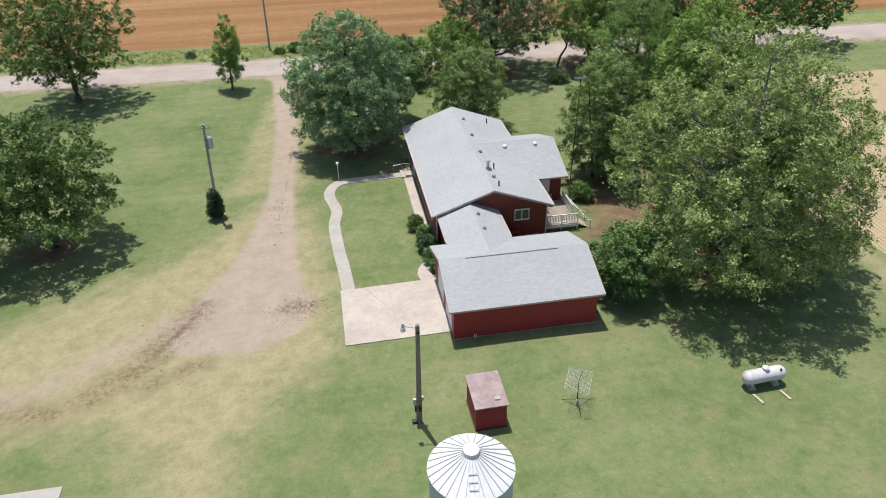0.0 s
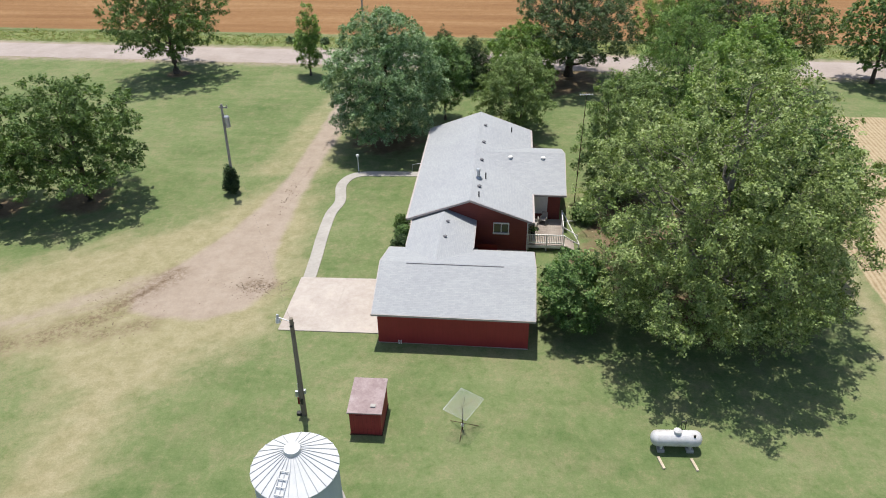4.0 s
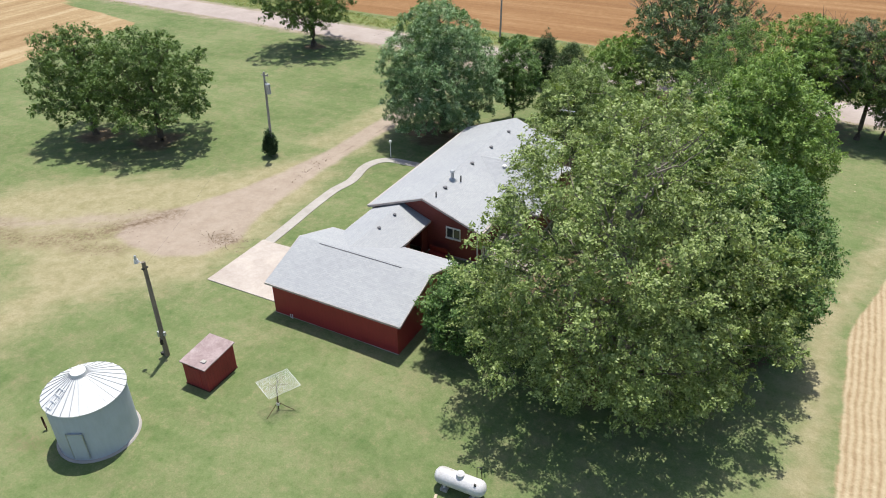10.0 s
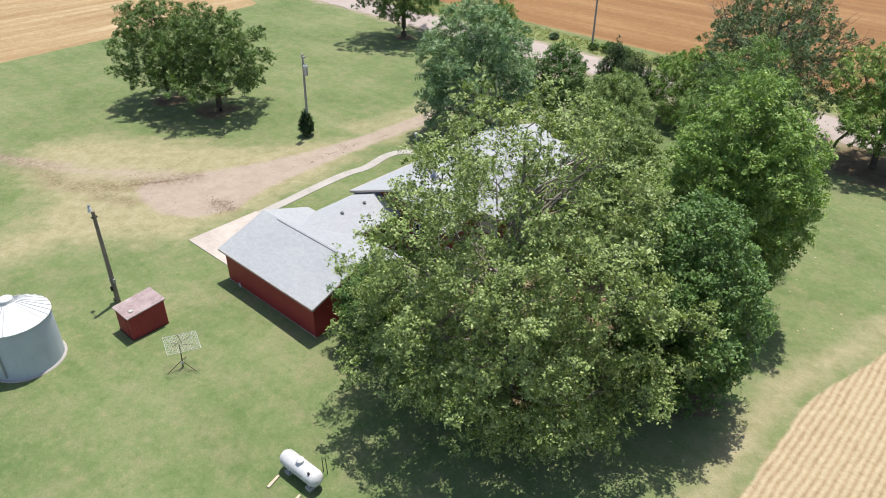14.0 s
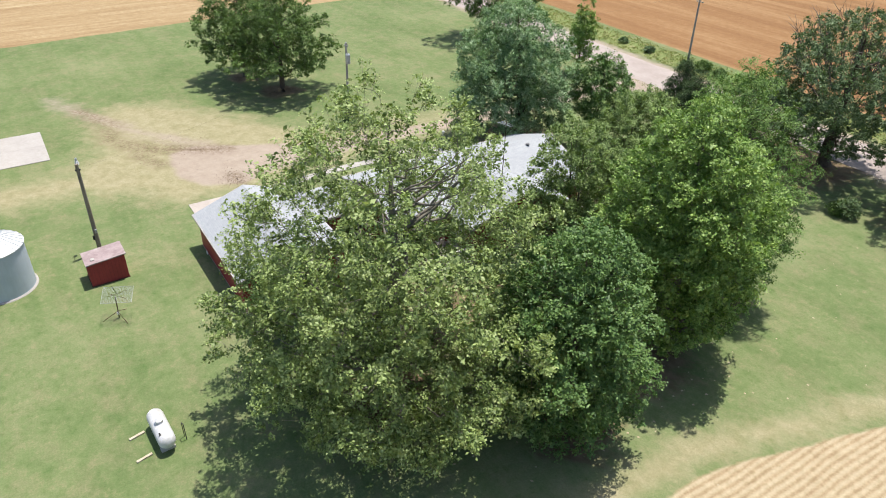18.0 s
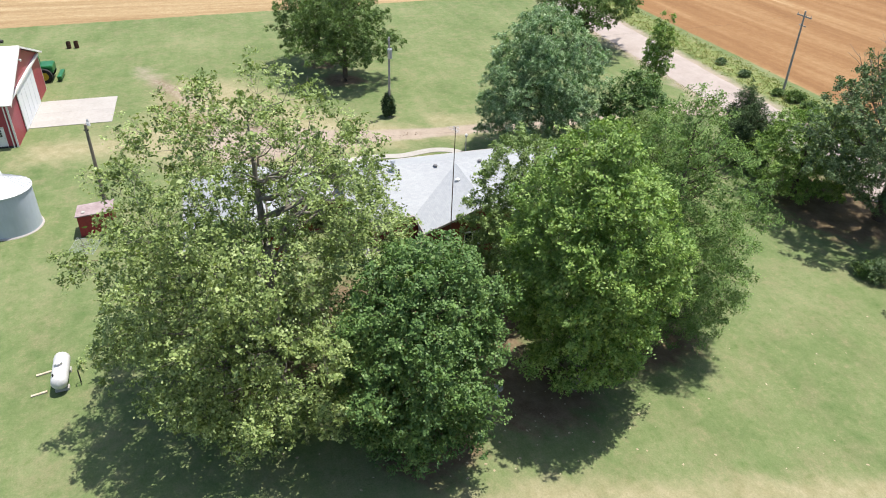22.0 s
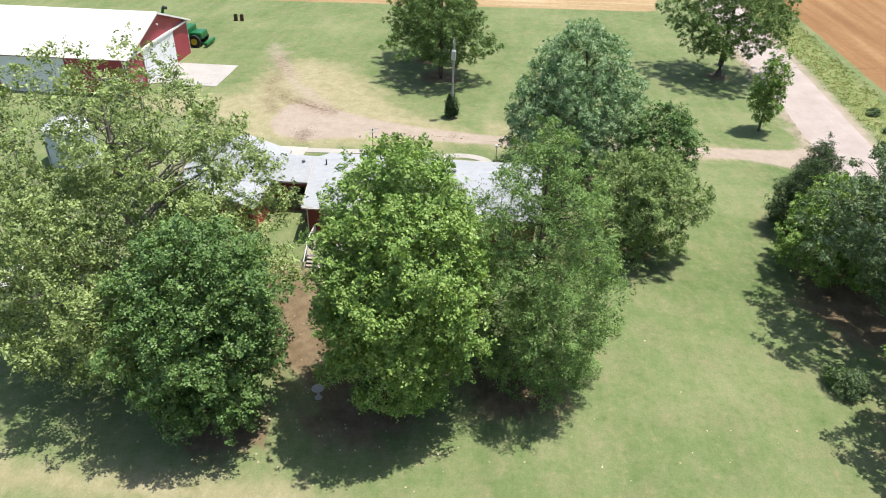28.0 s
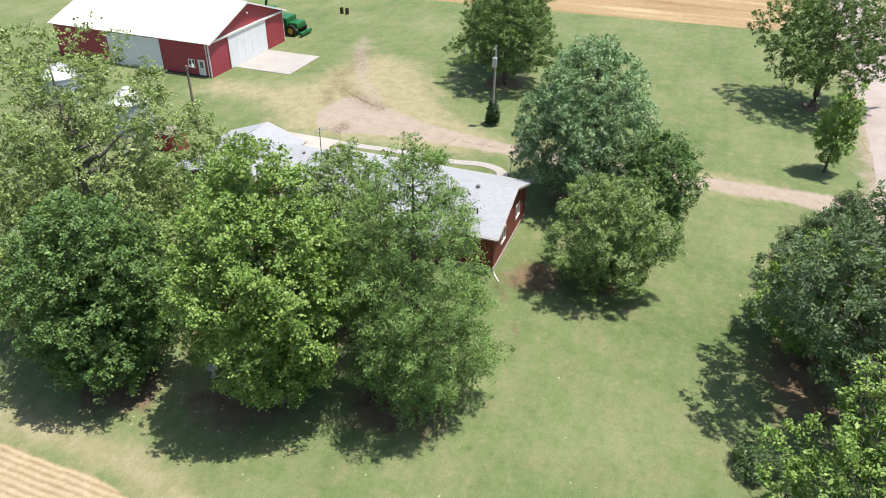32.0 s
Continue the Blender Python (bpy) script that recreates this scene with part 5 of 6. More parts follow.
def shrub(name, label, x, y, h, r, leaf, seed, gap=0.42, leaves_=45, size=0.13, category="shrub"):
    return tree(name, label, x, y, h, r, 0.05, leaf, BARK, seed, gap * max(0.8, r), leaves_, size, 0.7, 0.5, 0.3, trunk=0.05, reach=0.6 * r, wide=0.26 * max(0.8, r), stems=2, category=category, rosette=6, tuft=0.1, rays=4, bough=0.4 * r, pack=1.25, ragged=0.5)


tree("cedar", "small dark cedar at the foot of the transformer pole", -12.1, 58.7, 3.1, 0.72, 0.05, JUNIPER, BARK, 40, 0.3, 36, 0.14, 0.6, 0.5, 0.25, trunk=0.08, reach=0.5, wide=0.16, ragged=0.5, category="shrub", rosette=6, tuft=0.08, rays=0, climb=(30, 80), bough=0.35, pack=0.9)
for i, (x, y, h, r, m) in enumerate(((6.0, 50.4, 1.7, 0.75, OAK), (5.9, 48.9, 1.6, 0.8, JUNIPER), (6.1, 47.3, 1.3, 0.7, OAK), (5.5, 52.6, 1.5, 0.6, PECAN), (6.2, 45.9, 1.0, 0.55, OAK))):
    shrub("front_shrub", "rounded dark evergreen shrub in the bed before the house", x, y, h, r, m, 50 + i)
shrub("yard_shrub", "dark rounded shrub beside the house wing", 21.6, 55.2, 1.9, 1.2, OAK, 60)
shrub("yard_shrub", "low dark shrub on the open lawn", 30.0, 86.9, 1.8, 1.1, GREYGREEN, 61)
shrub("yard_shrub", "low green shrub under the roadside trees", 29.3, 86.6, 1.3, 1.0, PECAN, 62)

# ---- poles ----
pole = thing("light_pole", (2.45, 29.97, float(land(2.45, 29.97))), "leaning weathered wooden yard-light pole with meter boxes", "pole")
part("shaft", rod(bmesh.new(), (0, 0, -0.3), (0.12, 0.0, 7.6), 0.18, 0.12, 12), POLE, pole, smooth=False)
arm = part("lamp_arm", rod(bmesh.new(), (0.11, 0, 7.35), (-0.62, 0.1, 7.55), 0.025), GALV, pole)
part("lamp_head", rod(bmesh.new(), (-0.7, 0.11, 7.5), (-0.7, 0.11, 7.75), 0.1, 0.07), GALV, arm)
part("lamp_glass", rod(bmesh.new(), (-0.7, 0.11, 7.22), (-0.7, 0.11, 7.5), 0.16, 0.12, 14), WHITE, arm)
for dx, dy, z, w, h, m in ((-0.24, -0.02, 1.55, 0.2, 0.42, GALV), (0.22, 0.05, 1.75, 0.18, 0.3, GALV), (-0.2, 0.0, 0.9, 0.12, 0.5, RED_TRUCK), (0.05, -0.2, 1.1, 0.14, 0.35, DARK_METAL)):
    part("meter_box", block((dx - w / 2, dy - 0.08, z), (dx + w / 2, dy + 0.08, z + h), 0.01), m, pole)
part("conduit", rod(bmesh.new(), (-0.17, 0.0, 0.0), (-0.12, 0.0, 2.6), 0.03), GALV, pole)
part("bracket", block((0.03, -0.2, 7.1), (0.21, 0.2, 7.18)), DARK_METAL, pole)
part("anchor_block", block((-0.45, -0.15, -0.1), (-0.1, 0.12, 0.18), 0.02), DARK_METAL, pole)

tp = thing("transformer_pole", (-12.0, 58.75, 0.0), "grey utility pole carrying a transformer, a cedar at its foot", "pole")
part("shaft", rod(bmesh.new(), (0, 0, -0.3), (0.28, 0.08, 9.1), 0.15, 0.1, 12), GREY_POLE, tp)
can = part("transformer", rod(bmesh.new(), (0.55, 0.08, 6.9), (0.55, 0.08, 7.85), 0.25, sides=18), GALV, tp, "grey transformer can")
part("lid", rod(bmesh.new(), (0.55, 0.08, 7.85), (0.55, 0.08, 7.95), 0.27, 0.2, 18), GALV, can)
for k in (-0.08, 0.1):
    part("bushing", rod(bmesh.new(), (0.55 + k, 0.08, 7.92), (0.55 + k, 0.08, 8.15), 0.035, 0.02), STONE, can)
part("crossarm", block((0.05, -0.05, 8.75), (0.85, 0.05, 8.87)), GREY_POLE, tp)
for k in (0.4, 0.8):
    part("insulator", rod(bmesh.new(), (k, 0, 8.87), (k, 0, 9.05), 0.04), STONE, tp)

for i, (x, y) in enumerate(((-8.6, 109.8),)):
    rp = thing("utility_pole", (x, y, 0.0), "tall grey roadside utility pole with a crossarm", "pole")
    part("shaft", rod(bmesh.new(), (0, 0, -0.3), (0.1, 0, 9.9), 0.16, 0.1, 12), GREY_POLE, rp)
    part("crossarm", block((-1.1, -0.06, 9.2), (1.3, 0.06, 9.34)), GREY_POLE, rp)
    part("crossarm", block((-0.5, 0.06, 8.1), (0.7, 0.14, 8.2)), GREY_POLE, rp)
    for k in (-1.0, 0.45, 1.2):
        part("insulator", rod(bmesh.new(), (k, 0, 9.34), (k, 0, 9.55), 0.04), STONE, rp)

ant = thing("antenna_mast", (20.6, 55.6, float(land(20.6, 55.6))), "thin dark antenna mast beside the house wing", "antenna")
part("mast", rod(bmesh.new(), (0, 0, -0.1), (0.23, 0.15, 11.9), 0.045, 0.025), RUST, ant)
part("boom", rod(bmesh.new(), (-0.35, 0.15, 11.7), (0.75, 0.15, 11.75), 0.02), GALV, ant)
for k in range(5):
    part("element", rod(bmesh.new(), (-0.3 + 0.25 * k, -0.25 + 0.05 * k, 11.73), (-0.3 + 0.25 * k, 0.55 - 0.05 * k, 11.73), 0.012), GALV, ant)

lp = thing("lamp_post", (-0.65, 64.1, float(land(-0.65, 64.1))), "short white garden lamp post with a globe", "lamp")
part("post", rod(bmesh.new(), (0, 0, -0.1), (0, 0, 1.6), 0.05, 0.04, 12), WHITE, lp)
bm = bmesh.new()
bmesh.ops.create_uvsphere(bm, u_segments=16, v_segments=10, radius=0.17, matrix=Matrix.Translation((0, 0, 1.77)))
part("globe", bm, WHITE, lp, smooth=True)
part("collar", rod(bmesh.new(), (0, 0, 1.57), (0, 0, 1.63), 0.08), WHITE, lp)

hr = thing("porch_rail", (5.8, 64.3, float(land(5.8, 64.3))), "small dark metal handrail at the front steps", "handrail")
for dx in (-0.9, 0.0, 0.8):
    part("post", rod(bmesh.new(), (dx, 0, -0.05), (dx, 0, 0.75 + 0.12 * (dx > -0.5)), 0.025), GALV, hr)
part("rail", rod(bmesh.new(), (-0.9, 0, 0.75), (0.0, 0, 0.9), 0.025), GALV, hr)
part("rail", rod(bmesh.new(), (0.0, 0, 0.9), (0.8, 0, 0.9), 0.025), GALV, hr)
fs = thing("front_steps", (6.45, 63.6, 0.2), "two concrete steps at the front door", "steps")
part("step", block((-0.9, -0.8, -0.3), (0.46, 0.8, 0.12), 0.015), CONCRETE, fs)
part("step", block((-0.45, -0.8, 0.124), (0.46, 0.8, 0.28), 0.015), CONCRETE, fs)

# ---- yard things ----
def grain_bin(x, y, r, eave, top, label, pitch=0.1, deep=0.012):
    b = thing("grain_bin", (x, y, float(land(x, y))), label, "grain bin", "grain bins")
    rings = [(r, -0.1)]
    for k in range(1, int(eave / pitch) + 1):
        rings.append((r + (deep if k % 2 else -deep), k * pitch))
    v, f = lathe(rings + [(r, eave)], 56)
    raw("shell", v, f, BIN_WALL, b, "pale blue-grey corrugated steel wall", True)
    n = 28
    panel = None
    for k in range(n):
        a0, a1 = -math.pi / n, math.pi / n
        ri = 0.34
        bm = bmesh.new()
        pts = [(ri, a0, top - 0.06, 0), (r + 0.1, a0, eave - 0.03, 0), (r + 0.1, a1, eave - 0.03, 0), (ri, a1, top - 0.06, 0)]
        q = [bm.verts.new((p[0] * math.cos(p[1] * 0.985), p[0] * math.sin(p[1] * 0.985), p[2])) for p in pts]
        lo = [bm.verts.new(p.co - Vector((0, 0, 0.05))) for p in q]
        bm.faces.new(q)
        bm.faces.new(lo[::-1])
        for i in range(4):
            bm.faces.new((q[i], lo[i], lo[(i + 1) % 4], q[(i + 1) % 4]))
        bmesh.ops.recalc_face_normals(bm, faces=bm.faces)
        if panel is None:
            panel = part("roof_panel", bm, BIN_ROOF, b, "white-grey steel roof sheet")
            bm2 = bmesh.new()
            beam(bm2, (ri * math.cos(a0), ri * math.sin(a0), top - 0.05), ((r + 0.1) * math.cos(a0), (r + 0.1) * math.sin(a0), eave - 0.012), 0.03, 0.05)
            rib = part("roof_rib", bm2, GALV, b)
        else:
            bm.free()
            again(panel, pose(0, 0, 0, 0, 0, 360 * k / n), b)
            again(rib, pose(0, 0, 0, 0, 0, 360 * k / n), b)
    cap = part("cap", rod(bmesh.new(), (0, 0, top - 0.1), (0, 0, top + 0.12), 0.46, 0.42, 24), BIN_ROOF, b, "round roof cap")
    part("cap_lid", rod(bmesh.new(), (0, 0, top + 0.12), (0, 0, top + 0.2), 0.42, 0.1, 24), BIN_ROOF, cap)
    lad = thing("roof_ladder", (0, 0, 0), "", "")
    lad.parent = b
    a, ends = radians(-97), []
    for i in range(4):
        rr = 1.1 + i * (r - 1.2) / 3
        z = top - (top - eave) * (rr - 0.3) / (r - 0.2) + 0.06
        p = Vector((rr * math.cos(a), rr * math.sin(a), z))
        t = Vector((-math.sin(a), math.cos(a), 0)) * 0.24
        part("rung", beam(bmesh.new(), p - t, p + t, 0.04), BIN_ROOF, lad)
        ends.append((p - t, p + t))
    for k in (0, 1):
        part("ladder_rail", beam(bmesh.new(), ends[0][k], ends[-1][k], 0.03), BIN_ROOF, lad)
    d = thing("bin_door", (0, 0, 0), "", "")
    d.parent = b
    m = pose(0, 0, 0, 0, 0, -62) @ Matrix.Translation((r + 0.02, 0, 0))
    o = part("leaf", block((0, -0.42, 0.35), (0.05, 0.42, 2.15), 0.01), BIN_WALL, d)
    o.matrix_local = m
    for s in (-0.47, 0.43):
        o = part("door_frame", block((-0.02, s, 0.3), (0.07, s + 0.05, 2.22)), GALV, d)
        o.matrix_local = m
    o = part("door_frame", block((-0.02, -0.47, 2.17), (0.07, 0.48, 2.23)), GALV, d)
    o.matrix_local = m
    v, f = lathe([(r + 0.02, 0.1), (r + 0.16, 0.06), (r + 0.18, -0.12)], 56)
    raw("footing", v, f, PALE, b, "pale concrete ring footing", True)
    return b


grain_bin(4.2, 22.95, 2.2, 3.6, 4.75, "squat pale steel grain bin with a ribbed cone roof")
grain_bin(0.2, 9.6, 2.3, 3.4, 4.6, "steel grain bin with coarse ribs farther down the yard", 0.17, 0.04)
post = thing("bent_post", (1.2, 21.6, 0.0), "short dark bent steel post beside the grain bin", "post")
v, f = tube([(0, 0, -0.1), (0.02, 0, 0.3), (-0.12, 0.05, 0.5), (-0.12, 0.05, 1.0)], [0.06, 0.06, 0.06, 0.06], 8)
raw("shaft", v, f, RUST, post)

shed = thing("well_shed", (6.65, 29.85, float(land(6.65, 29.85))), "small faded-red wooden shed with a worn flat roof", "shed", turn=1.0)
part("wall", block((-0.95, -1.3, 0.05), (0.95, -1.22, 1.86)), SHED_RED, shed, "peeling red boards")
part("wall", block((-0.95, 1.22, 0.05), (0.95, 1.3, 2.0)), SHED_RED, shed)
part("wall", block((-0.95, -1.22, 0.05), (-0.87, 1.22, 1.9)), SHED_RED, shed)
part("wall", block((0.87, -1.22, 0.05), (0.95, 1.22, 1.9)), SHED_RED, shed)
part("roof", prism(bmesh.new(), [(-1.42, 1.9), (1.42, 2.12), (1.42, 2.04), (-1.42, 1.82)], -1.05, 1.05, 0), SHED_ROOF, shed, "dusty pinkish flat roof")
part("hatch", block((0.3, -0.95, 1.9), (0.62, -0.7, 2.02), 0.02), STONE, shed, "pale roof hatch")
part("sill", block((-1.0, -1.35, -0.1), (1.0, 1.35, 0.06)), RUST, shed)
part("door_leaf", block((-0.55, -1.33, 0.2), (0.45, -1.302, 1.6)), SHED_RED, shed)

dish = thing("mesh_dish", (12.45, 29.45, float(land(12.45, 29.45))), "square wire-mesh antenna reflector on a tripod", "antenna")
part("mast", rod(bmesh.new(), (0, 0, 0), (0, 0.1, 1.75), 0.035), RUST, dish)
for a in (20, 140, 265):
    part("leg", rod(bmesh.new(), (0, 0, 0.55), (1.05 * math.cos(radians(a)), 1.05 * math.sin(radians(a)), 0.0), 0.02), RUST, dish)
ctr, ex, ey = Vector((0.05, 0.25, 1.88)), Vector((0.7, -0.25, -0.16)), Vector((-0.48, -0.9, -0.03))
bm = bmesh.new()
for k in range(23):
    s = -1 + k / 11
    beam(bm, ctr + ex * s - ey, ctr + ex * s + ey, 0.006)
    beam(bm, ctr + ey * s - ex, ctr + ey * s + ex, 0.006)
part("mesh_grid", bm, GALV, dish, "pale wire grid")
bm = bmesh.new()
for p, q in ((-1, -1), (1, -1), (1, 1), (-1, 1)):
    p2, q2 = -q if (p, q) in ((-1, -1), (1, 1)) else p, p if (p, q) in ((-1, -1), (1, 1)) else -q
    beam(bm, ctr + ex * p + ey * q, ctr + ex * p2 + ey * q2, 0.016)
part("frame_bar", bm, GALV, dish)
part("feed_arm", rod(bmesh.new(), ctr, ctr + Vector((0.1, -0.2, 0.85)), 0.015), DARK_METAL, dish)
for s in (-0.5, 0.5):
    part("brace", beam(bmesh.new(), ctr + ex * s - ey * 0.6, ctr + ex * s * -0.4 + ey * 0.6, 0.018), RUST, dish)
part("counterweight", block((-0.08, -0.08, 0.32), (0.08, 0.08, 0.5), 0.02), WHITE, dish)

tank = thing("gas_tank", (25.1, 29.3, float(land(25.1, 29.3))), "white propane tank on concrete blocks under the sycamore", "gas tank", turn=3.0)
v, f = lathe([(0.02, -1.5), (0.2, -1.47), (0.36, -1.38), (0.45, -1.25), (0.48, -1.08), (0.48, 1.08), (0.45, 1.25), (0.36, 1.38), (0.2, 1.47), (0.02, 1.5)], 28)
o = raw("shell", v, f, TANK, tank, "white painted pressure tank", True)
o.matrix_local = pose(0, 0, 0.82, 0, 90, 0)
dome = part("valve_dome", rod(bmesh.new(), (0, 0, 1.25), (0, 0, 1.47), 0.22, 0.2, 20), TANK, tank)
part("dome_lid", rod(bmesh.new(), (0, 0, 1.47), (0, 0, 1.55), 0.23, 0.1, 20), TANK, dome)
for x in (-0.85, 0.85):
    part("leg", block((x - 0.06, -0.28, 0.15), (x + 0.06, 0.28, 0.46)), TANK, tank)
    part("block", block((x - 0.2, -0.4, -0.05), (x + 0.2, 0.4, 0.18), 0.015), STONE, tank)
part("gauge", block((0.9, -0.3, 1.1), (1.02, -0.22, 1.35)), DARK_METAL, tank)
for x in (-0.95, 0.95):
    o = thing("timber", (25.1 + x, 28.05, float(land(25.1 + x, 28.05))), "pale squared timber lying on the grass by the tank", "timber", turn=14.0)
    part("beam", block((-0.08, -0.45, -0.03), (0.08, 0.45, 0.1), 0.015), surface("pale_timber", (0.5, 0.43, 0.33), (0.34, 0.28, 0.2), 0.85), o)
o = thing("pipe_riser", (25.6, 30.35, float(land(25.6, 30.35))), "thin bent gas pipe riser beside the tank", "pipe")
v, f = tube([(0, 0, -0.1), (0, 0, 1.1), (0.25, 0.05, 1.15), (0.3, 0.05, -0.1)], [0.025] * 4, 6)
raw("pipe", v, f, DARK_METAL, o)

bath = thing("bird_bath", (34.1, 54.4, 0.0), "grey cast-stone bird bath in the shade", "bird bath")
v, f = lathe([(0.01, 0.0), (0.24, 0.0), (0.22, 0.06), (0.1, 0.14), (0.085, 0.4), (0.12, 0.6), (0.3, 0.66), (0.38, 0.74), (0.36, 0.75), (0.2, 0.69), (0.01, 0.68)], 24)
raw("bowl", v, f, STONE, bath, smooth=True)

for dx in (0.0, 1.0):
    o = thing("burn_barrel", (-48.7, 21.0 + dx, 0.0), "rusty dark steel drum standing on the grass", "barrel", "burn barrels")
    v, f = lathe([(0.01, -0.02), (0.29, -0.02), (0.3, 0.3), (0.315, 0.31), (0.3, 0.32), (0.3, 0.6), (0.315, 0.61), (0.3, 0.62), (0.3, 0.95), (0.28, 0.95), (0.28, 0.2), (0.01, 0.2)], 20)
    raw("drum", v, f, RUST, o, smooth=False)

# combine harvester behind the barn
cb = thing("combine_harvester", (-35.2, 19.3, 0.0), "green combine harvester parked behind the barn", "combine", turn=0.0)
part("body", block((-1.5, -4.6, 0.9), (1.5, 0.2, 2.6), 0.15), GREEN_PAINT, cb, "green body panels")
part("hood", block((-1.25, 0.2, 1.0), (1.25, 1.9, 2.0), 0.25), GREEN_PAINT, cb)
part("cab", block((-0.9, -4.4, 2.6), (0.9, -2.9, 3.5), 0.1), GLASS, cb, "tinted glass cab")
part("cab_roof", block((-1.0, -4.5, 3.5), (1.0, -2.8, 3.65), 0.05), GREEN_PAINT, cb)
for x, y, r in ((-1.75, 0.9, 0.85), (1.35, 0.9, 0.85), (-1.6, -3.4, 0.55), (1.3, -3.4, 0.55)):
    w = part("wheel", rod(bmesh.new(), (x, y, r), (x + 0.45, y, r), r, sides=26), RUBBER, cb)
    part("rim", rod(bmesh.new(), (x - 0.02, y, r), (x + 0.47, y, r), r * 0.55, sides=20), YELLOW, w)
au = part("auger", rod(bmesh.new(), (0.4, -4.2, 2.5), (0.9, -3.2, 5.3), 0.2, sides=12), GREEN_PAINT, cb, "green unloading auger")
part("spout", rod(bmesh.new(), (0.9, -3.2, 5.3), (1.0, -2.7, 5.2), 0.24, 0.2, 12), DARK_METAL, au)
part("header", block((-1.6, 2.2, 0.25), (1.6, 2.7, 0.7), 0.08), GREEN_PAINT, cb)

# flag-lot clutter by the house: red chest and bench under the gable window
ch = thing("red_bench", (13.2, 48.7, float(land(13.2, 48.7))), "red wooden bench under the gable window", "bench")
part("seat", block((-0.8, -0.25, 0.42), (0.8, 0.25, 0.48), 0.01), RED_TRUCK, ch)
part("back", block((-0.8, 0.2, 0.5), (0.8, 0.25, 0.95), 0.01), RED_TRUCK, ch)
for x in (-0.7, 0.7):
    for y in (-0.2, 0.2):
        part("leg", block((x - 0.04, y - 0.04, -0.03), (x + 0.04, y + 0.04, 0.42)), RED_TRUCK, ch)


# ---- weeds and scattered leaves ----
def weeds(name, label, xs, ys, n, h, size, material, seed, category="weeds"):
    r = np.random.default_rng(seed)
    px, py = r.uniform(*xs, n), r.uniform(*ys, n)
    py -= 0.03 * px
    hh = h * r.uniform(0.15, 1, n) ** 1.5 * (0.35 + 0.65 * (np.sin(px * 0.35) * np.sin(px * 0.11 + 1) > -0.1))
    k = np.repeat(np.arange(n), 9)
    pos = np.stack([px[k] + r.normal(0, 0.22, len(k)), py[k] + r.normal(0, 0.22, len(k)), hh[k] * r.uniform(0, 1, len(k)) + 0.02], 1)
    nrm = r.normal(size=(len(k), 3)) + np.array([0, 0, 0.7])
    root = thing(name, (0, 0, 0), label, category, kind="stuff")
    leaf_mesh("leaves", pos, nrm, size * r.uniform(0.6, 1.3, len(k)), material, root, 0.45, r)


weeds("ditch_weeds", "rank green and straw-coloured weeds along the road ditch", (-85, 80), (105.4, 111.4), 3800, 0.55, 0.2, WEED, 71)
weeds("verge_grass", "uncut grass on the near road verge", (-85, 80), (96.4, 97.6), 900, 0.12, 0.1, WEED, 72)
for i, (x, y, h, r) in enumerate(((-4.5, 108.3, 2.2, 1.5), (-14.5, 108.2, 1.4, 1.0), (-1.5, 107.8, 1.8, 1.3), (-20, 108.5, 1.2, 1.0), (4, 108, 1.6, 1.4), (12, 107, 2.0, 1.6), (-7.0, 107.6, 1.3, 1.0))):
    shrub("ditch_bush", "green bush growing in the roadside ditch", x, y, 0.62 * h, 0.8 * r, GREYGREEN if i % 2 else PECAN, 80 + i, 0.42, 50, 0.17)

st = thing("stump", (44.6, 92.4, 0.0), "short dark dead stump under the roadside elms", "stump")
v, f = tube([(0, 0, -0.1), (0.03, 0, 0.5), (0.1, 0.02, 1.0)], [0.2, 0.16, 0.13], 8)
raw("trunk", v, f, BARK, st, smooth=True)
sn = thing("dead_snag", (31.4, 93.0, 0.0), "leaning bare dead trunk by the road", "tree")
v, f = tube([(0, 0, -0.2), (0.4, 0, 1.4), (1.1, -0.1, 2.6), (1.2, -0.3, 3.8), (2.0, -0.4, 4.6)], [0.2, 0.16, 0.13, 0.09, 0.04], 7)
w, e = tube([(1.15, -0.15, 2.9), (0.6, 0.2, 4.0), (0.2, 0.3, 5.2)], [0.09, 0.06, 0.02], 6)
raw("trunk", v + w, f + [tuple(i + len(v) for i in q) for q in e], BARK, sn, smooth=True)


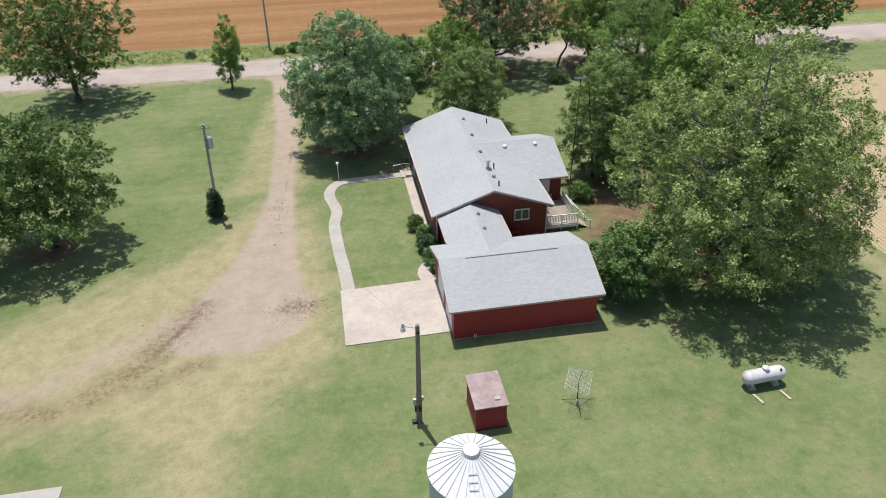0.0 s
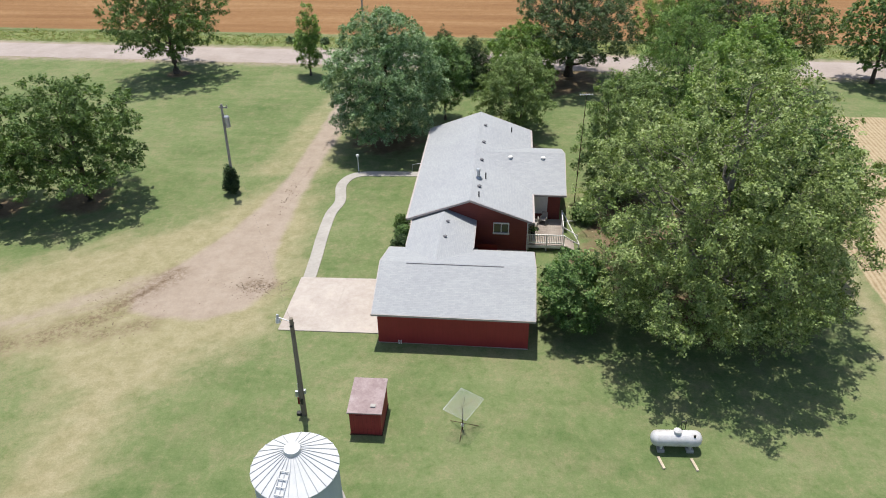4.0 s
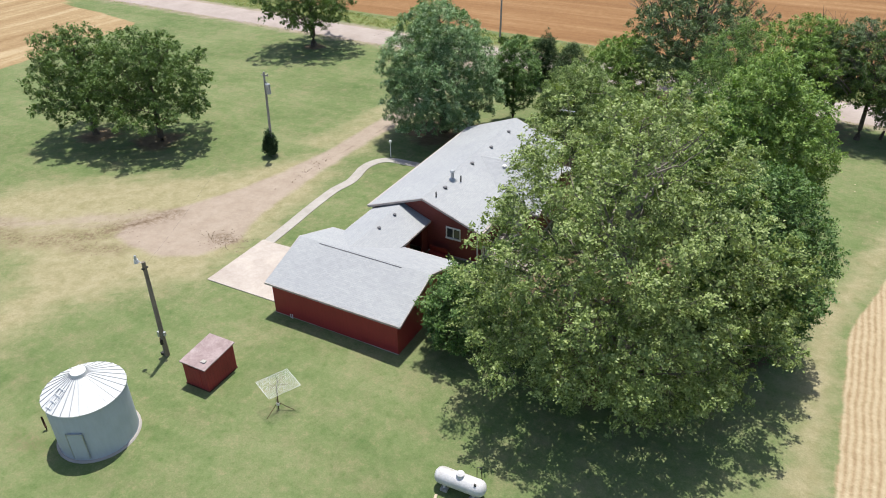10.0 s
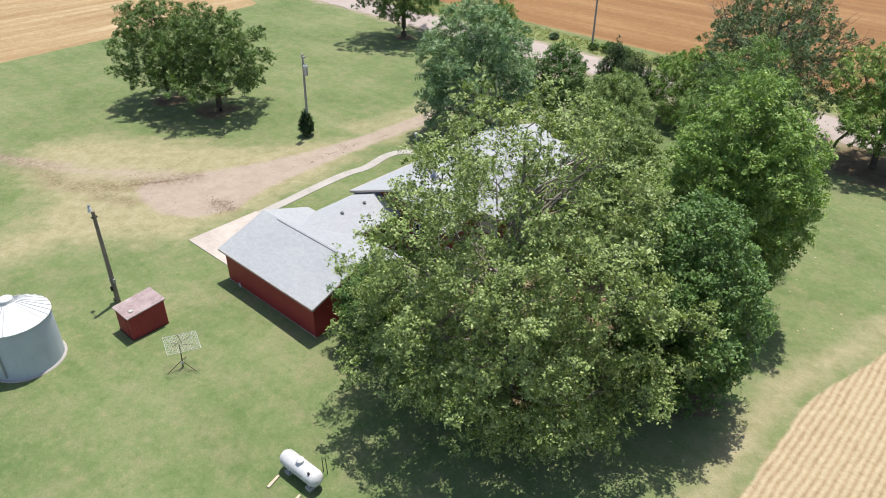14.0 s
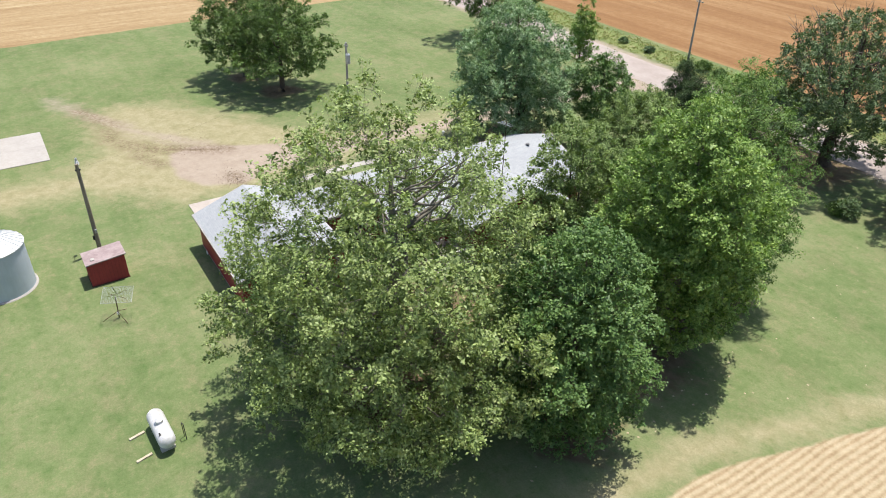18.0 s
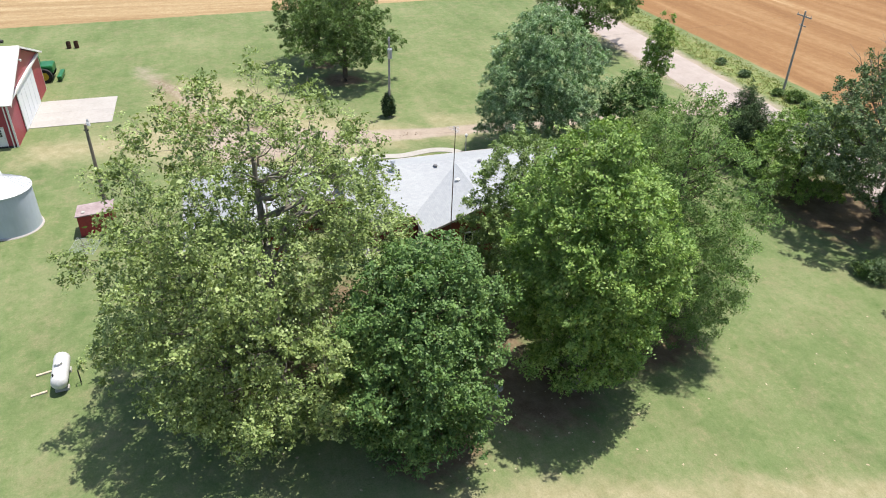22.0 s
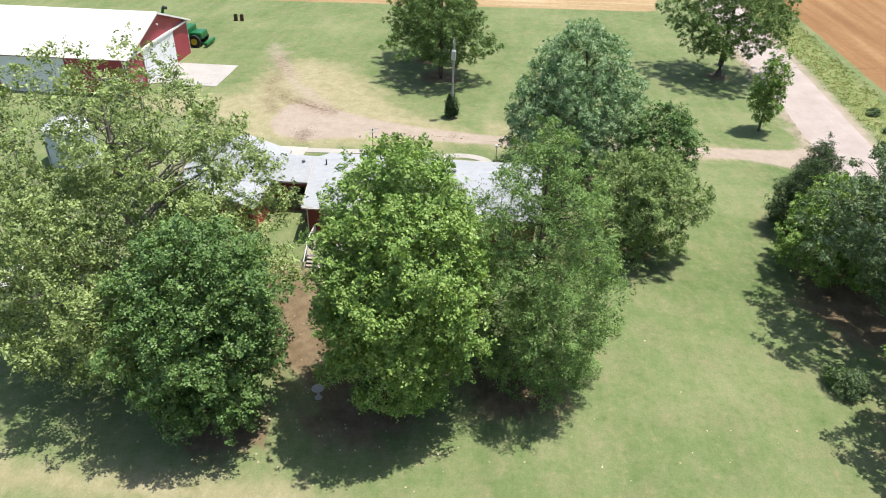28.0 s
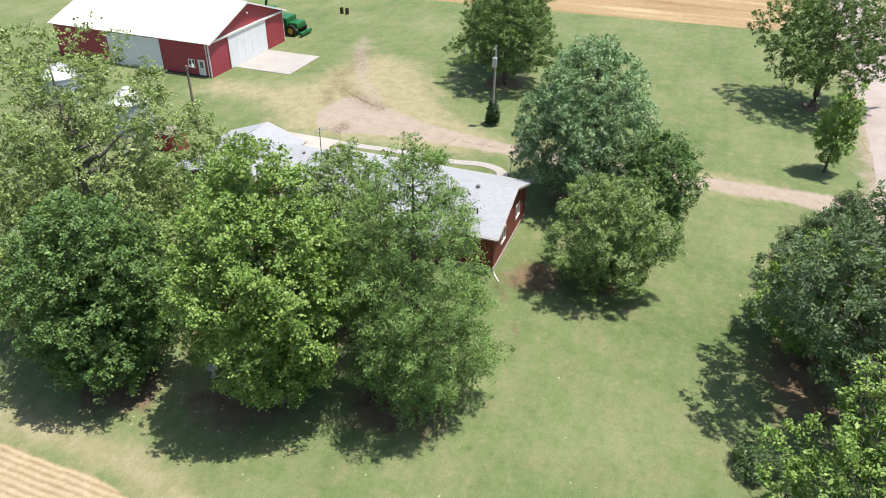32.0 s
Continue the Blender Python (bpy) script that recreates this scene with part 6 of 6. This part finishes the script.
# ---- scattered small things ----
def scatter(name, label, category, cx, cy, sx, sy, n, size, material, seed, flat=False):
    r = np.random.default_rng(seed)
    V, F = [], []
    for _ in range(n):
        x, y, s = cx + r.normal(0, sx), cy + r.normal(0, sy), size * r.uniform(0.4, 1.3)
        z = float(land(x, y))
        k = r.uniform(0.6, 1.3, (6, 3)) * s
        o = len(V)
        h = 0.15 if flat else 0.8
        a = r.uniform(0, 6.28)
        ca, sa = math.cos(a), math.sin(a)
        for p, q in (((1, 0, 0), 0), ((0, 0.8, 0), 1), ((-1, 0, 0), 2), ((0, -0.8, 0), 3)):
            px, py = p[0] * k[q][0], p[1] * k[q][1]
            V.append((x + px * ca - py * sa, y + px * sa + py * ca, z))
        V.append((x + 0.1 * s, y, z + h * k[4][2]))
        F += [(o, o + 1, o + 4), (o + 1, o + 2, o + 4), (o + 2, o + 3, o + 4), (o + 3, o, o + 4)]
    root = thing(name, (0, 0, 0), label, category, kind="stuff")
    raw("pieces", V, F, material, root)


CLOD = surface("clods", (0.24, 0.18, 0.13), (0.11, 0.085, 0.06), 0.95)
FALLEN = surface("fallen_leaves", (0.42, 0.37, 0.26), (0.24, 0.18, 0.1), 0.9)
scatter("clods", "dark clods and stones at the edge of the bare soil", "stones", -4.6, 43.4, 1.3, 0.7, 220, 0.075, CLOD, 90)
scatter("clods", "dark clods churned up along the rut", "stones", -14.6, 39.6, 1.8, 2.2, 150, 0.065, CLOD, 91)
scatter("clods", "stones in the driveway wheel tracks", "stones", -6.5, 58, 0.35, 1.6, 40, 0.1, CLOD, 92)
scatter("fallen_leaves", "pale fallen leaves on the open lawn", "leaves", 37, 75, 6, 9, 45, 0.085, FALLEN, 93, True)
scatter("fallen_leaves", "brown fallen leaves under the trees", "leaves", 33, 54, 5, 5, 200, 0.09, FALLEN, 94, True)

wire = thing("overhead_wire", (0, 0, 0), "thin black service wire between the two poles", "wire")
a, b = Vector((2.56, 29.97, 7.3)), Vector((-11.75, 58.8, 8.1))
pts = [a.lerp(b, i / 14) - Vector((0, 0, 4 * 0.9 * (i / 14) * (1 - i / 14))) for i in range(15)]
v, f = tube(pts, [0.0035] * 15, 5)
raw("cable", v, f, DARK_METAL, wire)
wire = thing("overhead_wire", (0, 0, 0), "thin black wire from the yard pole to the road", "wire")
a, b = Vector((-11.72, 58.83, 9.0)), Vector((-8.9, 109.8, 9.4))
pts = [a.lerp(b, i / 14) - Vector((0, 0, 4 * 1.1 * (i / 14) * (1 - i / 14))) for i in range(15)]
v, f = tube(pts, [0.0035] * 15, 5)
raw("cable", v, f, DARK_METAL, wire)
